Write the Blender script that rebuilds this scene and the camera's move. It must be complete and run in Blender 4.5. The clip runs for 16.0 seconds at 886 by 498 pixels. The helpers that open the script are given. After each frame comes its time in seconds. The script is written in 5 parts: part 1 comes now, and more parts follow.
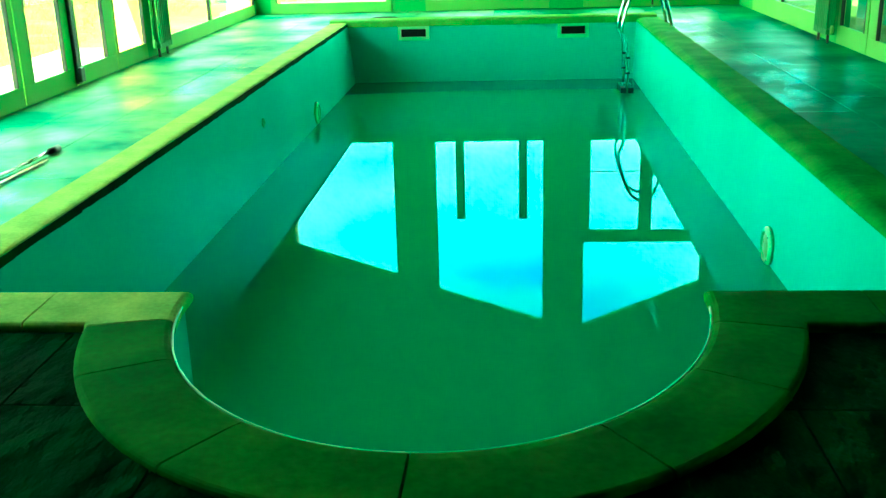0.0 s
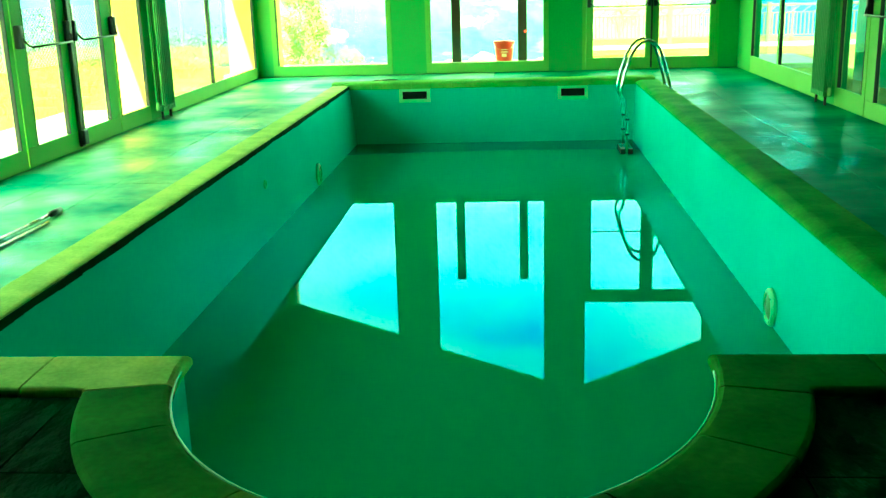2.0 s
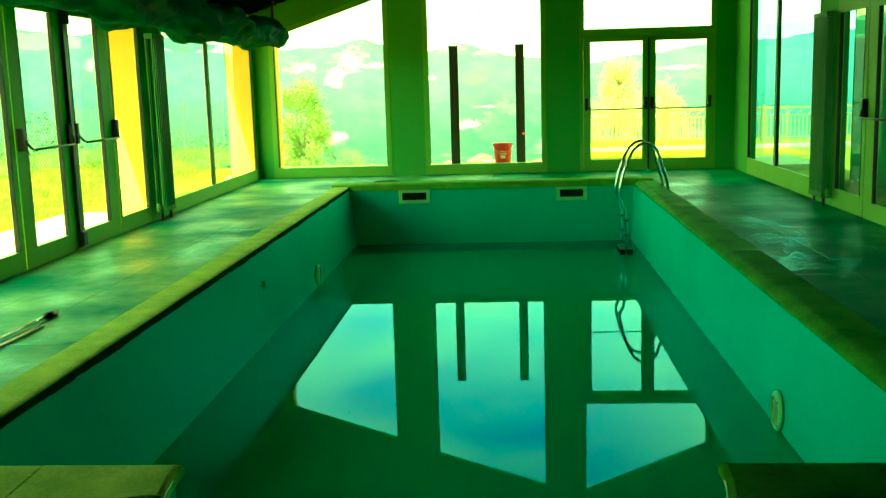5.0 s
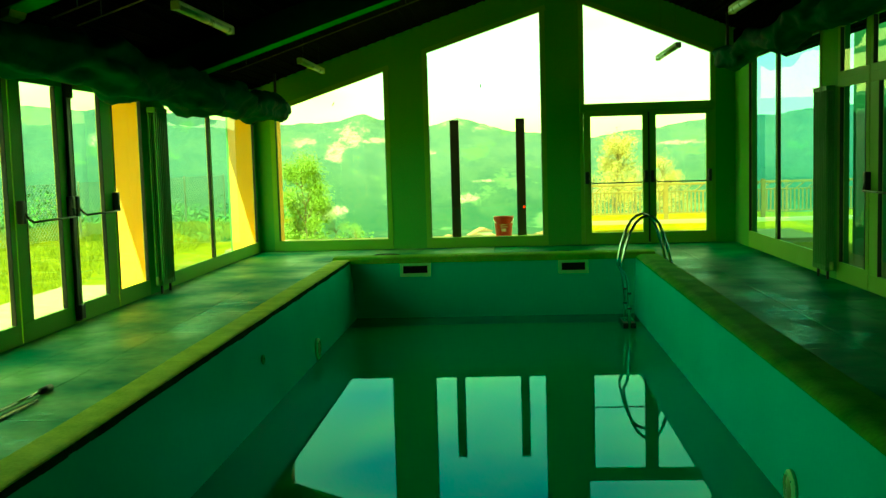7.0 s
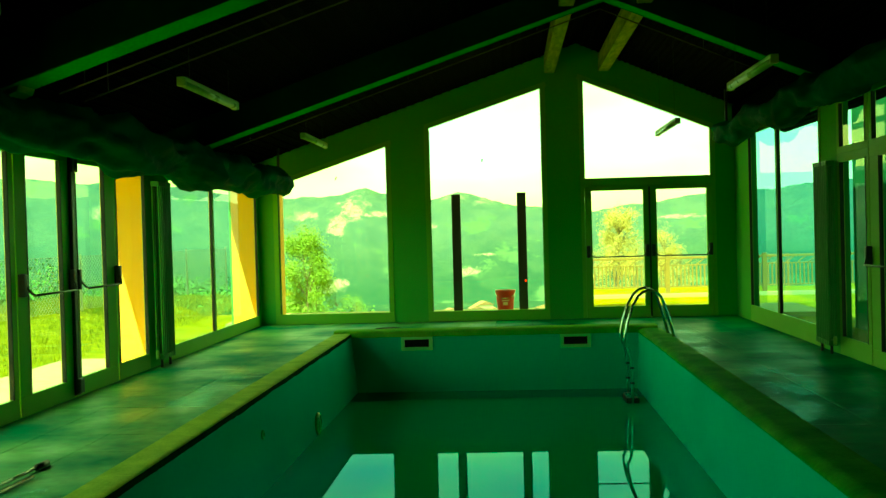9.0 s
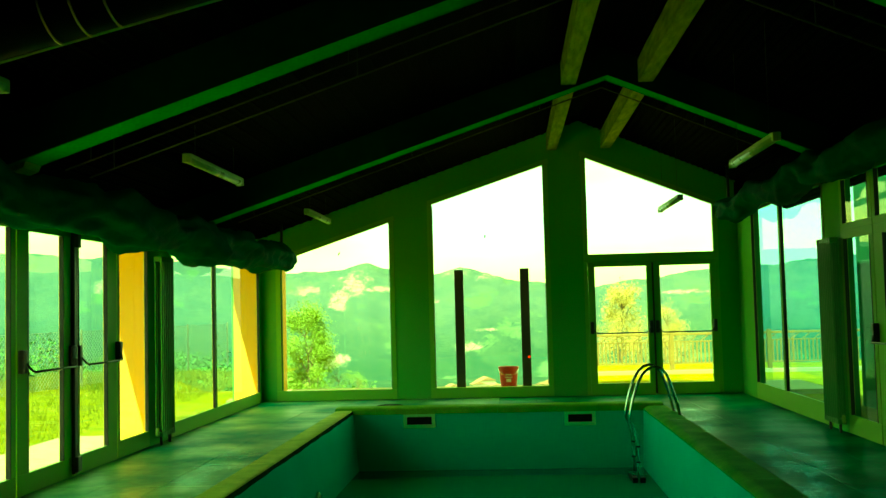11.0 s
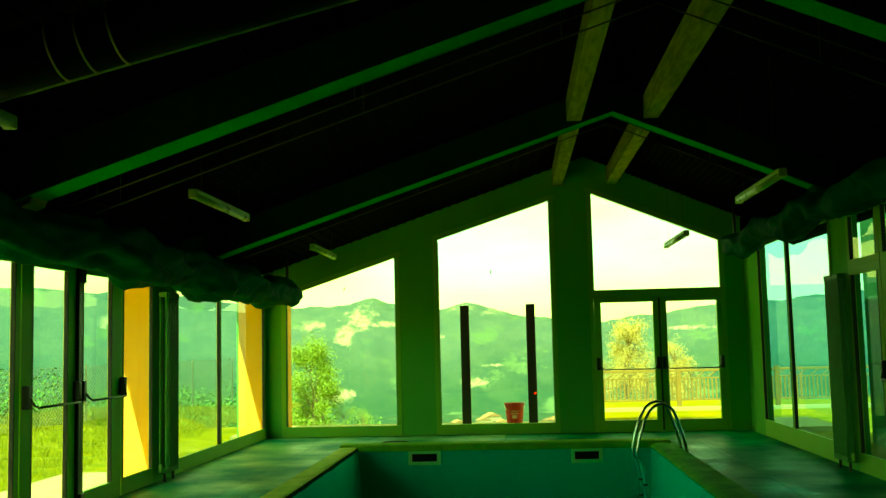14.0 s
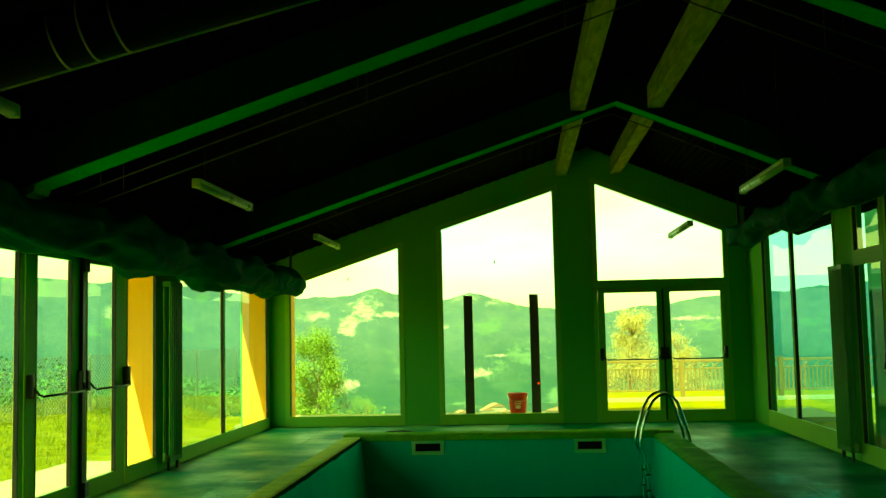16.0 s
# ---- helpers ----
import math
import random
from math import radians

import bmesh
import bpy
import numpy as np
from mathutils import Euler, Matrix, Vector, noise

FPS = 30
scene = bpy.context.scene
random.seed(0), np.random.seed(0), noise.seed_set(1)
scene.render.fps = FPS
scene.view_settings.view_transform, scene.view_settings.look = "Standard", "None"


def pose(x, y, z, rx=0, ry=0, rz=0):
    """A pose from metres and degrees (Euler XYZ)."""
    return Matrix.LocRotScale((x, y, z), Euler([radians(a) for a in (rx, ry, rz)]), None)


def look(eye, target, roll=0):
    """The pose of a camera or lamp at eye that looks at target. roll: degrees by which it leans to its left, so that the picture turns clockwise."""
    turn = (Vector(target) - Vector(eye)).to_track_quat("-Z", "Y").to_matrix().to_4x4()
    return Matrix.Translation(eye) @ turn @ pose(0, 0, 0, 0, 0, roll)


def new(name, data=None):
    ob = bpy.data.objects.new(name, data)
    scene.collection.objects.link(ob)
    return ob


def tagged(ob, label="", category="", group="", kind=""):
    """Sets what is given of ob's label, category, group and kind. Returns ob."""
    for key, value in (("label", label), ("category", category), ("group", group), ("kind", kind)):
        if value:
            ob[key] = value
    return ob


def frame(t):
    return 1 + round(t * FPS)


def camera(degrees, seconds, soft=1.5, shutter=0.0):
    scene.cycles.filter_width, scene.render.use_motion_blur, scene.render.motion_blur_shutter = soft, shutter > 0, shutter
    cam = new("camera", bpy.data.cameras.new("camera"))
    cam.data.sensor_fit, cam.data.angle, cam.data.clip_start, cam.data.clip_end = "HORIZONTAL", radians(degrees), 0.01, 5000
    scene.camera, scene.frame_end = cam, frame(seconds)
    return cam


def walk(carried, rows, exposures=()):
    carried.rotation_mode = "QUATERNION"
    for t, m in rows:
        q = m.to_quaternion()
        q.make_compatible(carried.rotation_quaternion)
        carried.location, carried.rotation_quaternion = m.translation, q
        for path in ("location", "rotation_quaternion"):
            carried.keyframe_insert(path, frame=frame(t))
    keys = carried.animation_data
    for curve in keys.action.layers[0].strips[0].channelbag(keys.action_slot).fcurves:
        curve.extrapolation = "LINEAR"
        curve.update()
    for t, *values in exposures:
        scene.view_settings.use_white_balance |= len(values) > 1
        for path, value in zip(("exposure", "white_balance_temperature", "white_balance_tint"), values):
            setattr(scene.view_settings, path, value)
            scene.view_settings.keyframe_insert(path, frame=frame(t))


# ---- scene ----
# ---- camera and its walk ----
cam = camera(47.68, 16.0)
# seconds, x, y, z, yaw, pitch, roll
PATH = [
    (0, 0.043, -0.154, 1.459, 4.25, -18.42, -1.64),
    (0.5, 0.042, -0.151, 1.461, 4.24, -17.93, -1.68),
    (1, 0.041, -0.146, 1.464, 4.25, -16.94, -1.67),
    (1.5, 0.040, -0.141, 1.467, 4.21, -15.98, -1.66),
    (2, 0.040, -0.134, 1.470, 4.20, -15.03, -1.69),
    (2.5, 0.040, -0.127, 1.473, 4.17, -14.17, -1.68),
    (3, 0.039, -0.121, 1.476, 4.14, -13.26, -1.70),
    (3.5, 0.039, -0.116, 1.477, 4.11, -12.34, -1.69),
    (4, 0.039, -0.112, 1.478, 4.08, -11.35, -1.70),
    (6.5, -0.003, 0.030, 1.456, 3.82, -6.25, -1.64),
    (7, -0.006, 0.034, 1.457, 3.81, -5.17, -1.64),
    (7.5, -0.008, 0.037, 1.458, 3.79, -4.17, -1.61),
    (8, -0.011, 0.041, 1.459, 3.77, -3.08, -1.59),
    (8.5, -0.013, 0.043, 1.460, 3.76, -2.06, -1.56),
    (9, -0.014, 0.045, 1.460, 3.76, -0.98, -1.56),
    (11.5, -0.035, 0.088, 1.475, 3.77, 4.27, -1.44),
    (12, -0.035, 0.090, 1.476, 3.82, 5.09, -1.41),
    (12.5, -0.035, 0.093, 1.478, 3.85, 5.52, -1.41),
    (13, -0.035, 0.096, 1.479, 3.89, 5.62, -1.42),
    (13.5, -0.035, 0.099, 1.480, 3.96, 5.48, -1.41),
    (14, -0.033, 0.102, 1.480, 4.04, 5.32, -1.36),
    (14.5, -0.031, 0.104, 1.479, 4.12, 5.18, -1.34),
    (15, -0.029, 0.105, 1.477, 4.19, 5.02, -1.29),
    (15.5, -0.028, 0.106, 1.476, 4.25, 4.88, -1.30),
    (16, -0.027, 0.107, 1.474, 4.28, 4.78, -1.26),
]


def aim(x, y, z, yaw, pitch, roll):
    a, b = radians(yaw), radians(pitch)
    ahead = Vector((-math.sin(a) * math.cos(b), math.cos(a) * math.cos(b), math.sin(b)))
    return look((x, y, z), Vector((x, y, z)) + ahead, roll)


EXPOSURES = [
    (0.0, 4.68, 5400, -70), (2.0, 4.38, 6200, -73.5), (4.0, 3.6, 8300, -77), (6.5, 2.36, 13800, -85.5), (7.5, 2.0, 16000, -85),
    (9.0, 2.03, 16500, -89), (11.3, 2.12, 17500, -86), (12.0, 1.91, 18700, -82), (13.5, 1.8, 19000, -79), (16.0, 1.78, 19000, -79),
]
walk(cam, [(t, aim(*rest)) for t, *rest in PATH], EXPOSURES)

# ---- world and sun ----
SUN_TRAVEL = Vector((0.2, 0.55, -0.8)).normalized()
world = bpy.data.worlds.new("sky")
scene.world = world
world.use_nodes = True
wn = world.node_tree.nodes
sky = wn.new("ShaderNodeTexSky")
sky.sky_type, sky.sun_disc = "NISHITA", False
sky.sun_elevation = math.asin(-SUN_TRAVEL.z)
sky.sun_rotation = math.atan2(-SUN_TRAVEL.x, -SUN_TRAVEL.y)
sky.air_density, sky.dust_density = 1.0, 0.3
# broken bright cloud over the blue
wt = wn.new("ShaderNodeTexCoord")
wm = wn.new("ShaderNodeMapping")
wm.inputs["Scale"].default_value = (1.0, 1.0, 3.2)
wnoise = wn.new("ShaderNodeTexNoise")
wnoise.inputs["Scale"].default_value = 2.6
wnoise.inputs["Detail"].default_value = 5.0
wramp = wn.new("ShaderNodeValToRGB")
wramp.color_ramp.elements[0].position, wramp.color_ramp.elements[1].position = 0.33, 0.68
wmix = wn.new("ShaderNodeMixRGB")
wmix.inputs["Color2"].default_value = (10.8, 9.5, 4.0, 1)
wl = world.node_tree.links
wl.new(wt.outputs["Generated"], wm.inputs["Vector"])
wl.new(wm.outputs["Vector"], wnoise.inputs["Vector"])
wl.new(wnoise.outputs["Fac"], wramp.inputs["Fac"])
wl.new(wramp.outputs["Color"], wmix.inputs["Fac"])
whue = wn.new("ShaderNodeHueSaturation")
whue.inputs["Saturation"].default_value = 1.25
wl.new(sky.outputs["Color"], whue.inputs["Color"])
wl.new(whue.outputs["Color"], wmix.inputs["Color1"])
wl.new(wmix.outputs["Color"], wn["Background"].inputs["Color"])
wn["Background"].inputs["Strength"].default_value = 0.095

sun = new("sun", bpy.data.lights.new("sun", "SUN"))
sun.data.energy, sun.data.angle, sun.data.color = 4.8, radians(0.5), (1.0, 0.93, 0.8)
sun.matrix_world = look((-20, -30, 30), Vector((-20, -30, 30)) + SUN_TRAVEL)

# ---- materials ----


def material(name, color, rough=0.6, metal=0.0, second=None, scale=3.0, fine=60.0, bump=0.2, mix=0.5, spread=0.25, random_tone=0.0, detail=6.0, stretch=(1, 1, 1), bump_size=0.004, rough_spread=0.15, spec=0.5, grain_mix=0.35):
    """A principled surface whose colour wanders between two tones at two scales, with fine relief."""
    m = bpy.data.materials.new(name)
    m.use_nodes = True
    n, link = m.node_tree.nodes, m.node_tree.links.new
    b = n["Principled BSDF"]
    co = n.new("ShaderNodeNewGeometry")
    mp = n.new("ShaderNodeMapping")
    mp.inputs["Scale"].default_value = stretch
    link(co.outputs["Position"], mp.inputs["Vector"])
    big, small = n.new("ShaderNodeTexNoise"), n.new("ShaderNodeTexNoise")
    for tex, s in ((big, scale), (small, fine)):
        tex.inputs["Scale"].default_value, tex.inputs["Detail"].default_value = s, detail
        link(mp.outputs["Vector"], tex.inputs["Vector"])
    ramp = n.new("ShaderNodeMapRange")
    ramp.inputs["From Min"].default_value, ramp.inputs["From Max"].default_value = 0.5 - spread, 0.5 + spread
    link(big.outputs["Fac"], ramp.inputs["Value"])
    mixer = n.new("ShaderNodeMixRGB")
    mixer.inputs["Color1"].default_value = (*color, 1)
    mixer.inputs["Color2"].default_value = (*(second or [c * 0.75 for c in color]), 1)
    amount = n.new("ShaderNodeMath")
    amount.operation = "MULTIPLY"
    amount.inputs[1].default_value = mix
    link(ramp.outputs["Result"], amount.inputs[0])
    link(amount.outputs["Value"], mixer.inputs["Fac"])
    grain = n.new("ShaderNodeMixRGB")
    grain.blend_type = "OVERLAY"
    grain.inputs["Fac"].default_value = grain_mix
    link(mixer.outputs["Color"], grain.inputs["Color1"])
    link(small.outputs["Fac"], grain.inputs["Color2"])
    last = grain.outputs["Color"]
    if random_tone:
        info, hsv, mr = n.new("ShaderNodeObjectInfo"), n.new("ShaderNodeHueSaturation"), n.new("ShaderNodeMapRange")
        mr.inputs["To Min"].default_value, mr.inputs["To Max"].default_value = 1 - random_tone, 1 + random_tone
        link(info.outputs["Random"], mr.inputs["Value"])
        link(mr.outputs["Result"], hsv.inputs["Value"])
        link(last, hsv.inputs["Color"])
        last = hsv.outputs["Color"]
    link(last, b.inputs["Base Color"])
    rr = n.new("ShaderNodeMapRange")
    rr.inputs["To Min"].default_value, rr.inputs["To Max"].default_value = max(0.02, rough - rough_spread), min(1, rough + rough_spread)
    link(big.outputs["Fac"], rr.inputs["Value"])
    link(rr.outputs["Result"], b.inputs["Roughness"])
    b.inputs["Metallic"].default_value = metal
    b.inputs["Specular IOR Level"].default_value = spec
    if bump:
        bp = n.new("ShaderNodeBump")
        bp.inputs["Strength"].default_value, bp.inputs["Distance"].default_value = bump, bump_size
        link(small.outputs["Fac"], bp.inputs["Height"])
        link(bp.outputs["Normal"], b.inputs["Normal"])
    return m


def glass_material(name, tint, rough=0.0):
    """Thin clear pane: mirror by Fresnel over a clear body."""
    m = bpy.data.materials.new(name)
    m.use_nodes = True
    n, link = m.node_tree.nodes, m.node_tree.links.new
    n.remove(n["Principled BSDF"])
    tr, gl, fr, mx = n.new("ShaderNodeBsdfTransparent"), n.new("ShaderNodeBsdfGlossy"), n.new("ShaderNodeFresnel"), n.new("ShaderNodeMixShader")
    tr.inputs["Color"].default_value = (*tint, 1)
    gl.inputs["Roughness"].default_value = rough
    fr.inputs["IOR"].default_value = 1.45
    link(fr.outputs["Fac"], mx.inputs["Fac"])
    link(tr.outputs["BSDF"], mx.inputs[1])
    link(gl.outputs["BSDF"], mx.inputs[2])
    link(mx.outputs["Shader"], n["Material Output"].inputs["Surface"])
    return m


def water_material():
    """Still, slightly clouded water: Fresnel mirror over a body that tints what lies below."""
    m = bpy.data.materials.new("pool water")
    m.use_nodes = True
    n, link = m.node_tree.nodes, m.node_tree.links.new
    n.remove(n["Principled BSDF"])
    tr, df, gl = n.new("ShaderNodeBsdfTransparent"), n.new("ShaderNodeBsdfDiffuse"), n.new("ShaderNodeBsdfGlossy")
    fr, mx, body = n.new("ShaderNodeFresnel"), n.new("ShaderNodeMixShader"), n.new("ShaderNodeMixShader")
    tr.inputs["Color"].default_value = (0.2, 0.6, 0.45, 1)
    df.inputs["Color"].default_value = (0.006, 0.5, 0.25, 1)
    gl.inputs["Roughness"].default_value = 0.004
    gl.inputs["Color"].default_value = (0.28, 0.6, 0.86, 1)
    fr.inputs["IOR"].default_value = 1.33
    body.inputs["Fac"].default_value = 0.64
    noise_tex, bp, co = n.new("ShaderNodeTexNoise"), n.new("ShaderNodeBump"), n.new("ShaderNodeTexCoord")
    noise_tex.inputs["Scale"].default_value, noise_tex.inputs["Detail"].default_value = 0.8, 1.0
    bp.inputs["Strength"].default_value, bp.inputs["Distance"].default_value = 0.01, 0.02
    link(co.outputs["Object"], noise_tex.inputs["Vector"])
    link(noise_tex.outputs["Fac"], bp.inputs["Height"])
    link(bp.outputs["Normal"], gl.inputs["Normal"])
    link(tr.outputs["BSDF"], body.inputs[1])
    link(df.outputs["BSDF"], body.inputs[2])
    link(fr.outputs["Fac"], mx.inputs["Fac"])
    link(body.outputs["Shader"], mx.inputs[1])
    link(gl.outputs["BSDF"], mx.inputs[2])
    link(mx.outputs["Shader"], n["Material Output"].inputs["Surface"])
    return m


LINER = material("aqua green pool liner", (0.014, 0.56, 0.47), 0.4, second=(0.012, 0.46, 0.37), scale=0.7, fine=25, bump=0.04, mix=0.7, grain_mix=0.06, spec=0.15)
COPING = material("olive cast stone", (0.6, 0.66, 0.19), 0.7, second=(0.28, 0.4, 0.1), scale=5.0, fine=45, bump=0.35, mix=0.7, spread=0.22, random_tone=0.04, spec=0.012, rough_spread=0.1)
# two tones of one deck: west window light is put into the lighter
SLAB = material("mottled green-grey stone slab, shaded tone", (0.05, 0.27, 0.09), 0.5, second=(0.012, 0.14, 0.058), scale=0.9, fine=11, bump=0.35, mix=1.0, spread=0.14, random_tone=0.05, bump_size=0.006, rough_spread=0.4, spec=0.06)
SLAB_LIT = material("yellow-green stone slab, window light in its tone", (0.24, 0.45, 0.17), 0.55, second=(0.035, 0.21, 0.13), scale=1.1, fine=14, bump=0.35, mix=1.0, spread=0.15, random_tone=0.05, bump_size=0.006, rough_spread=0.5, spec=0.17)
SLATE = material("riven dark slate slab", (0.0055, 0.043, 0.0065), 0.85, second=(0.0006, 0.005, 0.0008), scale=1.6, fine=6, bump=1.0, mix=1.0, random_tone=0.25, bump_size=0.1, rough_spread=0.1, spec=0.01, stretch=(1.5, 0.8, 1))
# darker coping copies: shade held in the base colour, mottling besides
COPING_SHADED = material("shade-toned mottled cast stone", (0.11, 0.26, 0.032), 0.7, second=(0.018, 0.08, 0.012), scale=2.2, fine=30, bump=0.4, mix=0.85, spread=0.22, random_tone=0.06, spec=0.012, rough_spread=0.1)
COPING_HALF_SHADED = material("half-shaded olive cast stone", (0.28, 0.46, 0.09), 0.7, second=(0.12, 0.26, 0.05), scale=4.0, fine=45, bump=0.35, mix=0.7, spread=0.22, random_tone=0.04, spec=0.012, rough_spread=0.1)
COPING_GREEN = material("shade-toned green cast stone", (0.16, 0.36, 0.06), 0.7, second=(0.045, 0.17, 0.03), scale=2.6, fine=30, bump=0.4, mix=0.85, spread=0.22, random_tone=0.05, spec=0.012, rough_spread=0.1)
NOSE_DARK = material("black-green edge strip", (0.012, 0.045, 0.007), 0.85, second=(0.003, 0.01, 0.002), scale=5, fine=40, bump=0.4, mix=0.9, spec=0.02)
MORTAR = material("dark mortar bed", (0.006, 0.02, 0.005), 0.9, fine=70, bump=0.4, spec=0.05)
WHITE = material("pale green painted plaster", (0.215, 0.43, 0.12), 0.8, second=(0.175, 0.37, 0.1), scale=1.3, fine=80, bump=0.15, mix=0.5, spec=0.05)
CREAM = material("cream coated aluminium", (0.75, 0.62, 0.22), 0.5, bump=0.02)
OCHRE = material("ochre painted render", (0.88, 0.42, 0.11), 0.85, second=(0.78, 0.35, 0.085), scale=1.6, fine=90, bump=0.4, mix=0.6)
# shaded copy of the ochre render: shade is put into its colour
SHADE_WALL = material("outer render, shade in its colour", (0.16, 0.26, 0.1), 0.9, second=(0.12, 0.21, 0.08), scale=1.6, fine=90, bump=0.4, mix=0.6, spec=0.1)
FRAME = material("pale coated aluminium frame", (0.33, 0.5, 0.12), 0.5, second=(0.27, 0.43, 0.1), scale=2.0, fine=120, bump=0.03, mix=0.5, spec=0.08)
GASKET = material("black rubber gasket", (0.02, 0.02, 0.02), 0.7, bump=0.0)
BLACK = material("black coated metal", (0.018, 0.018, 0.018), 0.38, bump=0.03)
STEEL = material("polished stainless steel", (0.62, 0.62, 0.6), 0.16, 1.0, bump=0.02, rough_spread=0.06)
# near-black base colour holds the deep shade under the roof
WOOD = material("near-black timber boards", (0.0007, 0.0018, 0.0006), 0.9, second=(0.0004, 0.001, 0.0003), scale=2.0, fine=18, bump=0.3, stretch=(8, 1, 1), spec=0.008)
BEAM = material("glued laminated timber", (0.34, 0.34, 0.04), 0.6, second=(0.11, 0.16, 0.016), scale=3.0, fine=26, bump=0.3, stretch=(6, 1, 6), mix=1.0, spec=0.05)
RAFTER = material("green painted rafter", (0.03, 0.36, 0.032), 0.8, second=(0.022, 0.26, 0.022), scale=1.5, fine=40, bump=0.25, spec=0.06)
# rafter sides: darker copy of the soffit paint, shade in its colour
RAFTER_SIDE = material("rafter side, shade in its colour", (0.006, 0.036, 0.007), 0.8, second=(0.003, 0.016, 0.003), scale=1.1, fine=12, bump=0.25, mix=0.9, spec=0.03)
FABRIC = material("dark green tarpaulin cloth", (0.005, 0.09, 0.034), 0.7, second=(0.0018, 0.03, 0.012), scale=2.5, fine=50, bump=0.25, mix=0.8, spec=0.02)
LAMP_BODY = material("off-white lamp plastic", (0.36, 0.46, 0.14), 0.4, bump=0.02, spec=0.2)
DIFFUSER = material("clear ribbed lamp cover", (0.28, 0.4, 0.14), 0.3, bump=0.1, spec=0.25)
RADIATOR = material("pale green enamelled radiator", (0.13, 0.28, 0.08), 0.4, bump=0.02, spec=0.2)
PLASTIC = material("pale green moulded plastic", (0.46, 0.76, 0.36), 0.3, bump=0.02)
BEAD = material("pale green bead for the lit lip", (0.1, 0.5, 0.16), 0.35, bump=0.0)
DARK = material("dark hollow interior", (0.012, 0.014, 0.012), 0.9, bump=0.0, spec=0.05)
RED = material("red bucket plastic", (0.4, 0.01, 0.012), 0.4, bump=0.03)
PALE_PRINT = material("pale printed mark", (0.72, 0.55, 0.45), 0.5, bump=0.0)
REFLECTOR = material("red reflector plastic", (0.85, 0.01, 0.01), 0.2, bump=0.0)
for slot, value in (("Emission Color", (1, 0.02, 0.02, 1)), ("Emission Strength", 0.5)):
    REFLECTOR.node_tree.nodes["Principled BSDF"].inputs[slot].default_value = value
GRASS = material("sunlit grass", (0.2, 0.18, 0.02), 0.9, second=(0.11, 0.135, 0.016), scale=0.9, fine=14, bump=0.0)
CONDUIT = material("brown timber batten", (0.08, 0.075, 0.02), 0.7, bump=0.0, spec=0.1)
DUCT = material("black lagged duct", (0.004, 0.012, 0.004), 0.6, second=(0.002, 0.006, 0.002), scale=3.0, fine=30, bump=0.2, spec=0.06)
GRAVEL = material("pale gravel", (0.54, 0.44, 0.27), 0.95, second=(0.34, 0.27, 0.16), scale=9, fine=45, bump=0.9, bump_size=0.02, mix=0.9)
PAVING = material("pale concrete paving", (0.4, 0.34, 0.16), 0.9, second=(0.3, 0.26, 0.13), scale=2, fine=50, bump=0.3)
BARK = material("grey-brown bark", (0.16, 0.12, 0.08), 0.9, scale=6, fine=40, bump=0.7, bump_size=0.02)
LEAF = material("fresh green leaves", (0.2, 0.29, 0.06), 0.6, second=(0.31, 0.38, 0.085), scale=4, fine=20, bump=0.0)
LEAF_DARK = material("green scrub leaves", (0.11, 0.19, 0.06), 0.8, second=(0.16, 0.26, 0.08), scale=0.6, fine=6, bump=0.0, spec=0.1)
LEAF_YELLOW = material("tan-yellow willow leaves", (0.46, 0.36, 0.13), 0.6, second=(0.52, 0.43, 0.18), scale=4, fine=20, bump=0.0)
RAIL_PAINT = material("weathered brown railing", (0.22, 0.15, 0.045), 0.75, second=(0.15, 0.09, 0.027), scale=5, fine=50, bump=0.1)
WIRE = material("galvanised wire", (0.35, 0.36, 0.34), 0.45, 0.8, bump=0.0)
RENDER_WALL = material("cream rendered house wall", (0.4, 0.38, 0.26), 0.9, scale=1, fine=20, bump=0.2)
ROOF_TILE = material("terracotta roof", (0.3, 0.19, 0.11), 0.85, scale=2, fine=20, bump=0.4)
GLASS = glass_material("clear window glass", (0.93, 0.96, 0.94))
GLASS_SIDE = glass_material("green-tinted double glazing", (0.72, 0.9, 0.95))
GLASS_EAST = glass_material("blue-tinted sun glazing", (0.38, 0.7, 0.92))
CLEAR = bpy.data.materials.new("clear glass back")
CLEAR.use_nodes = True
CLEAR.node_tree.nodes.remove(CLEAR.node_tree.nodes["Principled BSDF"])
clear_body = CLEAR.node_tree.nodes.new("ShaderNodeBsdfTransparent")
CLEAR.node_tree.links.new(clear_body.outputs["BSDF"], CLEAR.node_tree.nodes["Material Output"].inputs["Surface"])
WATER = water_material()


def film_material():
    """A broken film of water: a soft mirror where it still stands, clear where it has dried."""
    m = glass_material("thin water film", (1.0, 1.0, 1.0), 0.3)
    n, link = m.node_tree.nodes, m.node_tree.links.new
    n["Glossy BSDF"].inputs["Color"].default_value = (0.5, 0.9, 0.95, 1)
    co, spots, worn, much = n.new("ShaderNodeNewGeometry"), n.new("ShaderNodeTexNoise"), n.new("ShaderNodeMapRange"), n.new("ShaderNodeMath")
    spots.inputs["Scale"].default_value, spots.inputs["Detail"].default_value = 15.0, 8.0
    worn.inputs["From Min"].default_value, worn.inputs["From Max"].default_value = 0.4, 0.72
    worn.inputs["To Max"].default_value = 0.17
    much.operation = "MULTIPLY"
    link(co.outputs["Position"], spots.inputs["Vector"])
    link(spots.outputs["Fac"], worn.inputs["Value"])
    link(n["Fresnel"].outputs["Fac"], much.inputs[0])
    link(worn.outputs["Result"], much.inputs[1])
    link(much.outputs["Value"], n["Mix Shader"].inputs["Fac"])
    return m


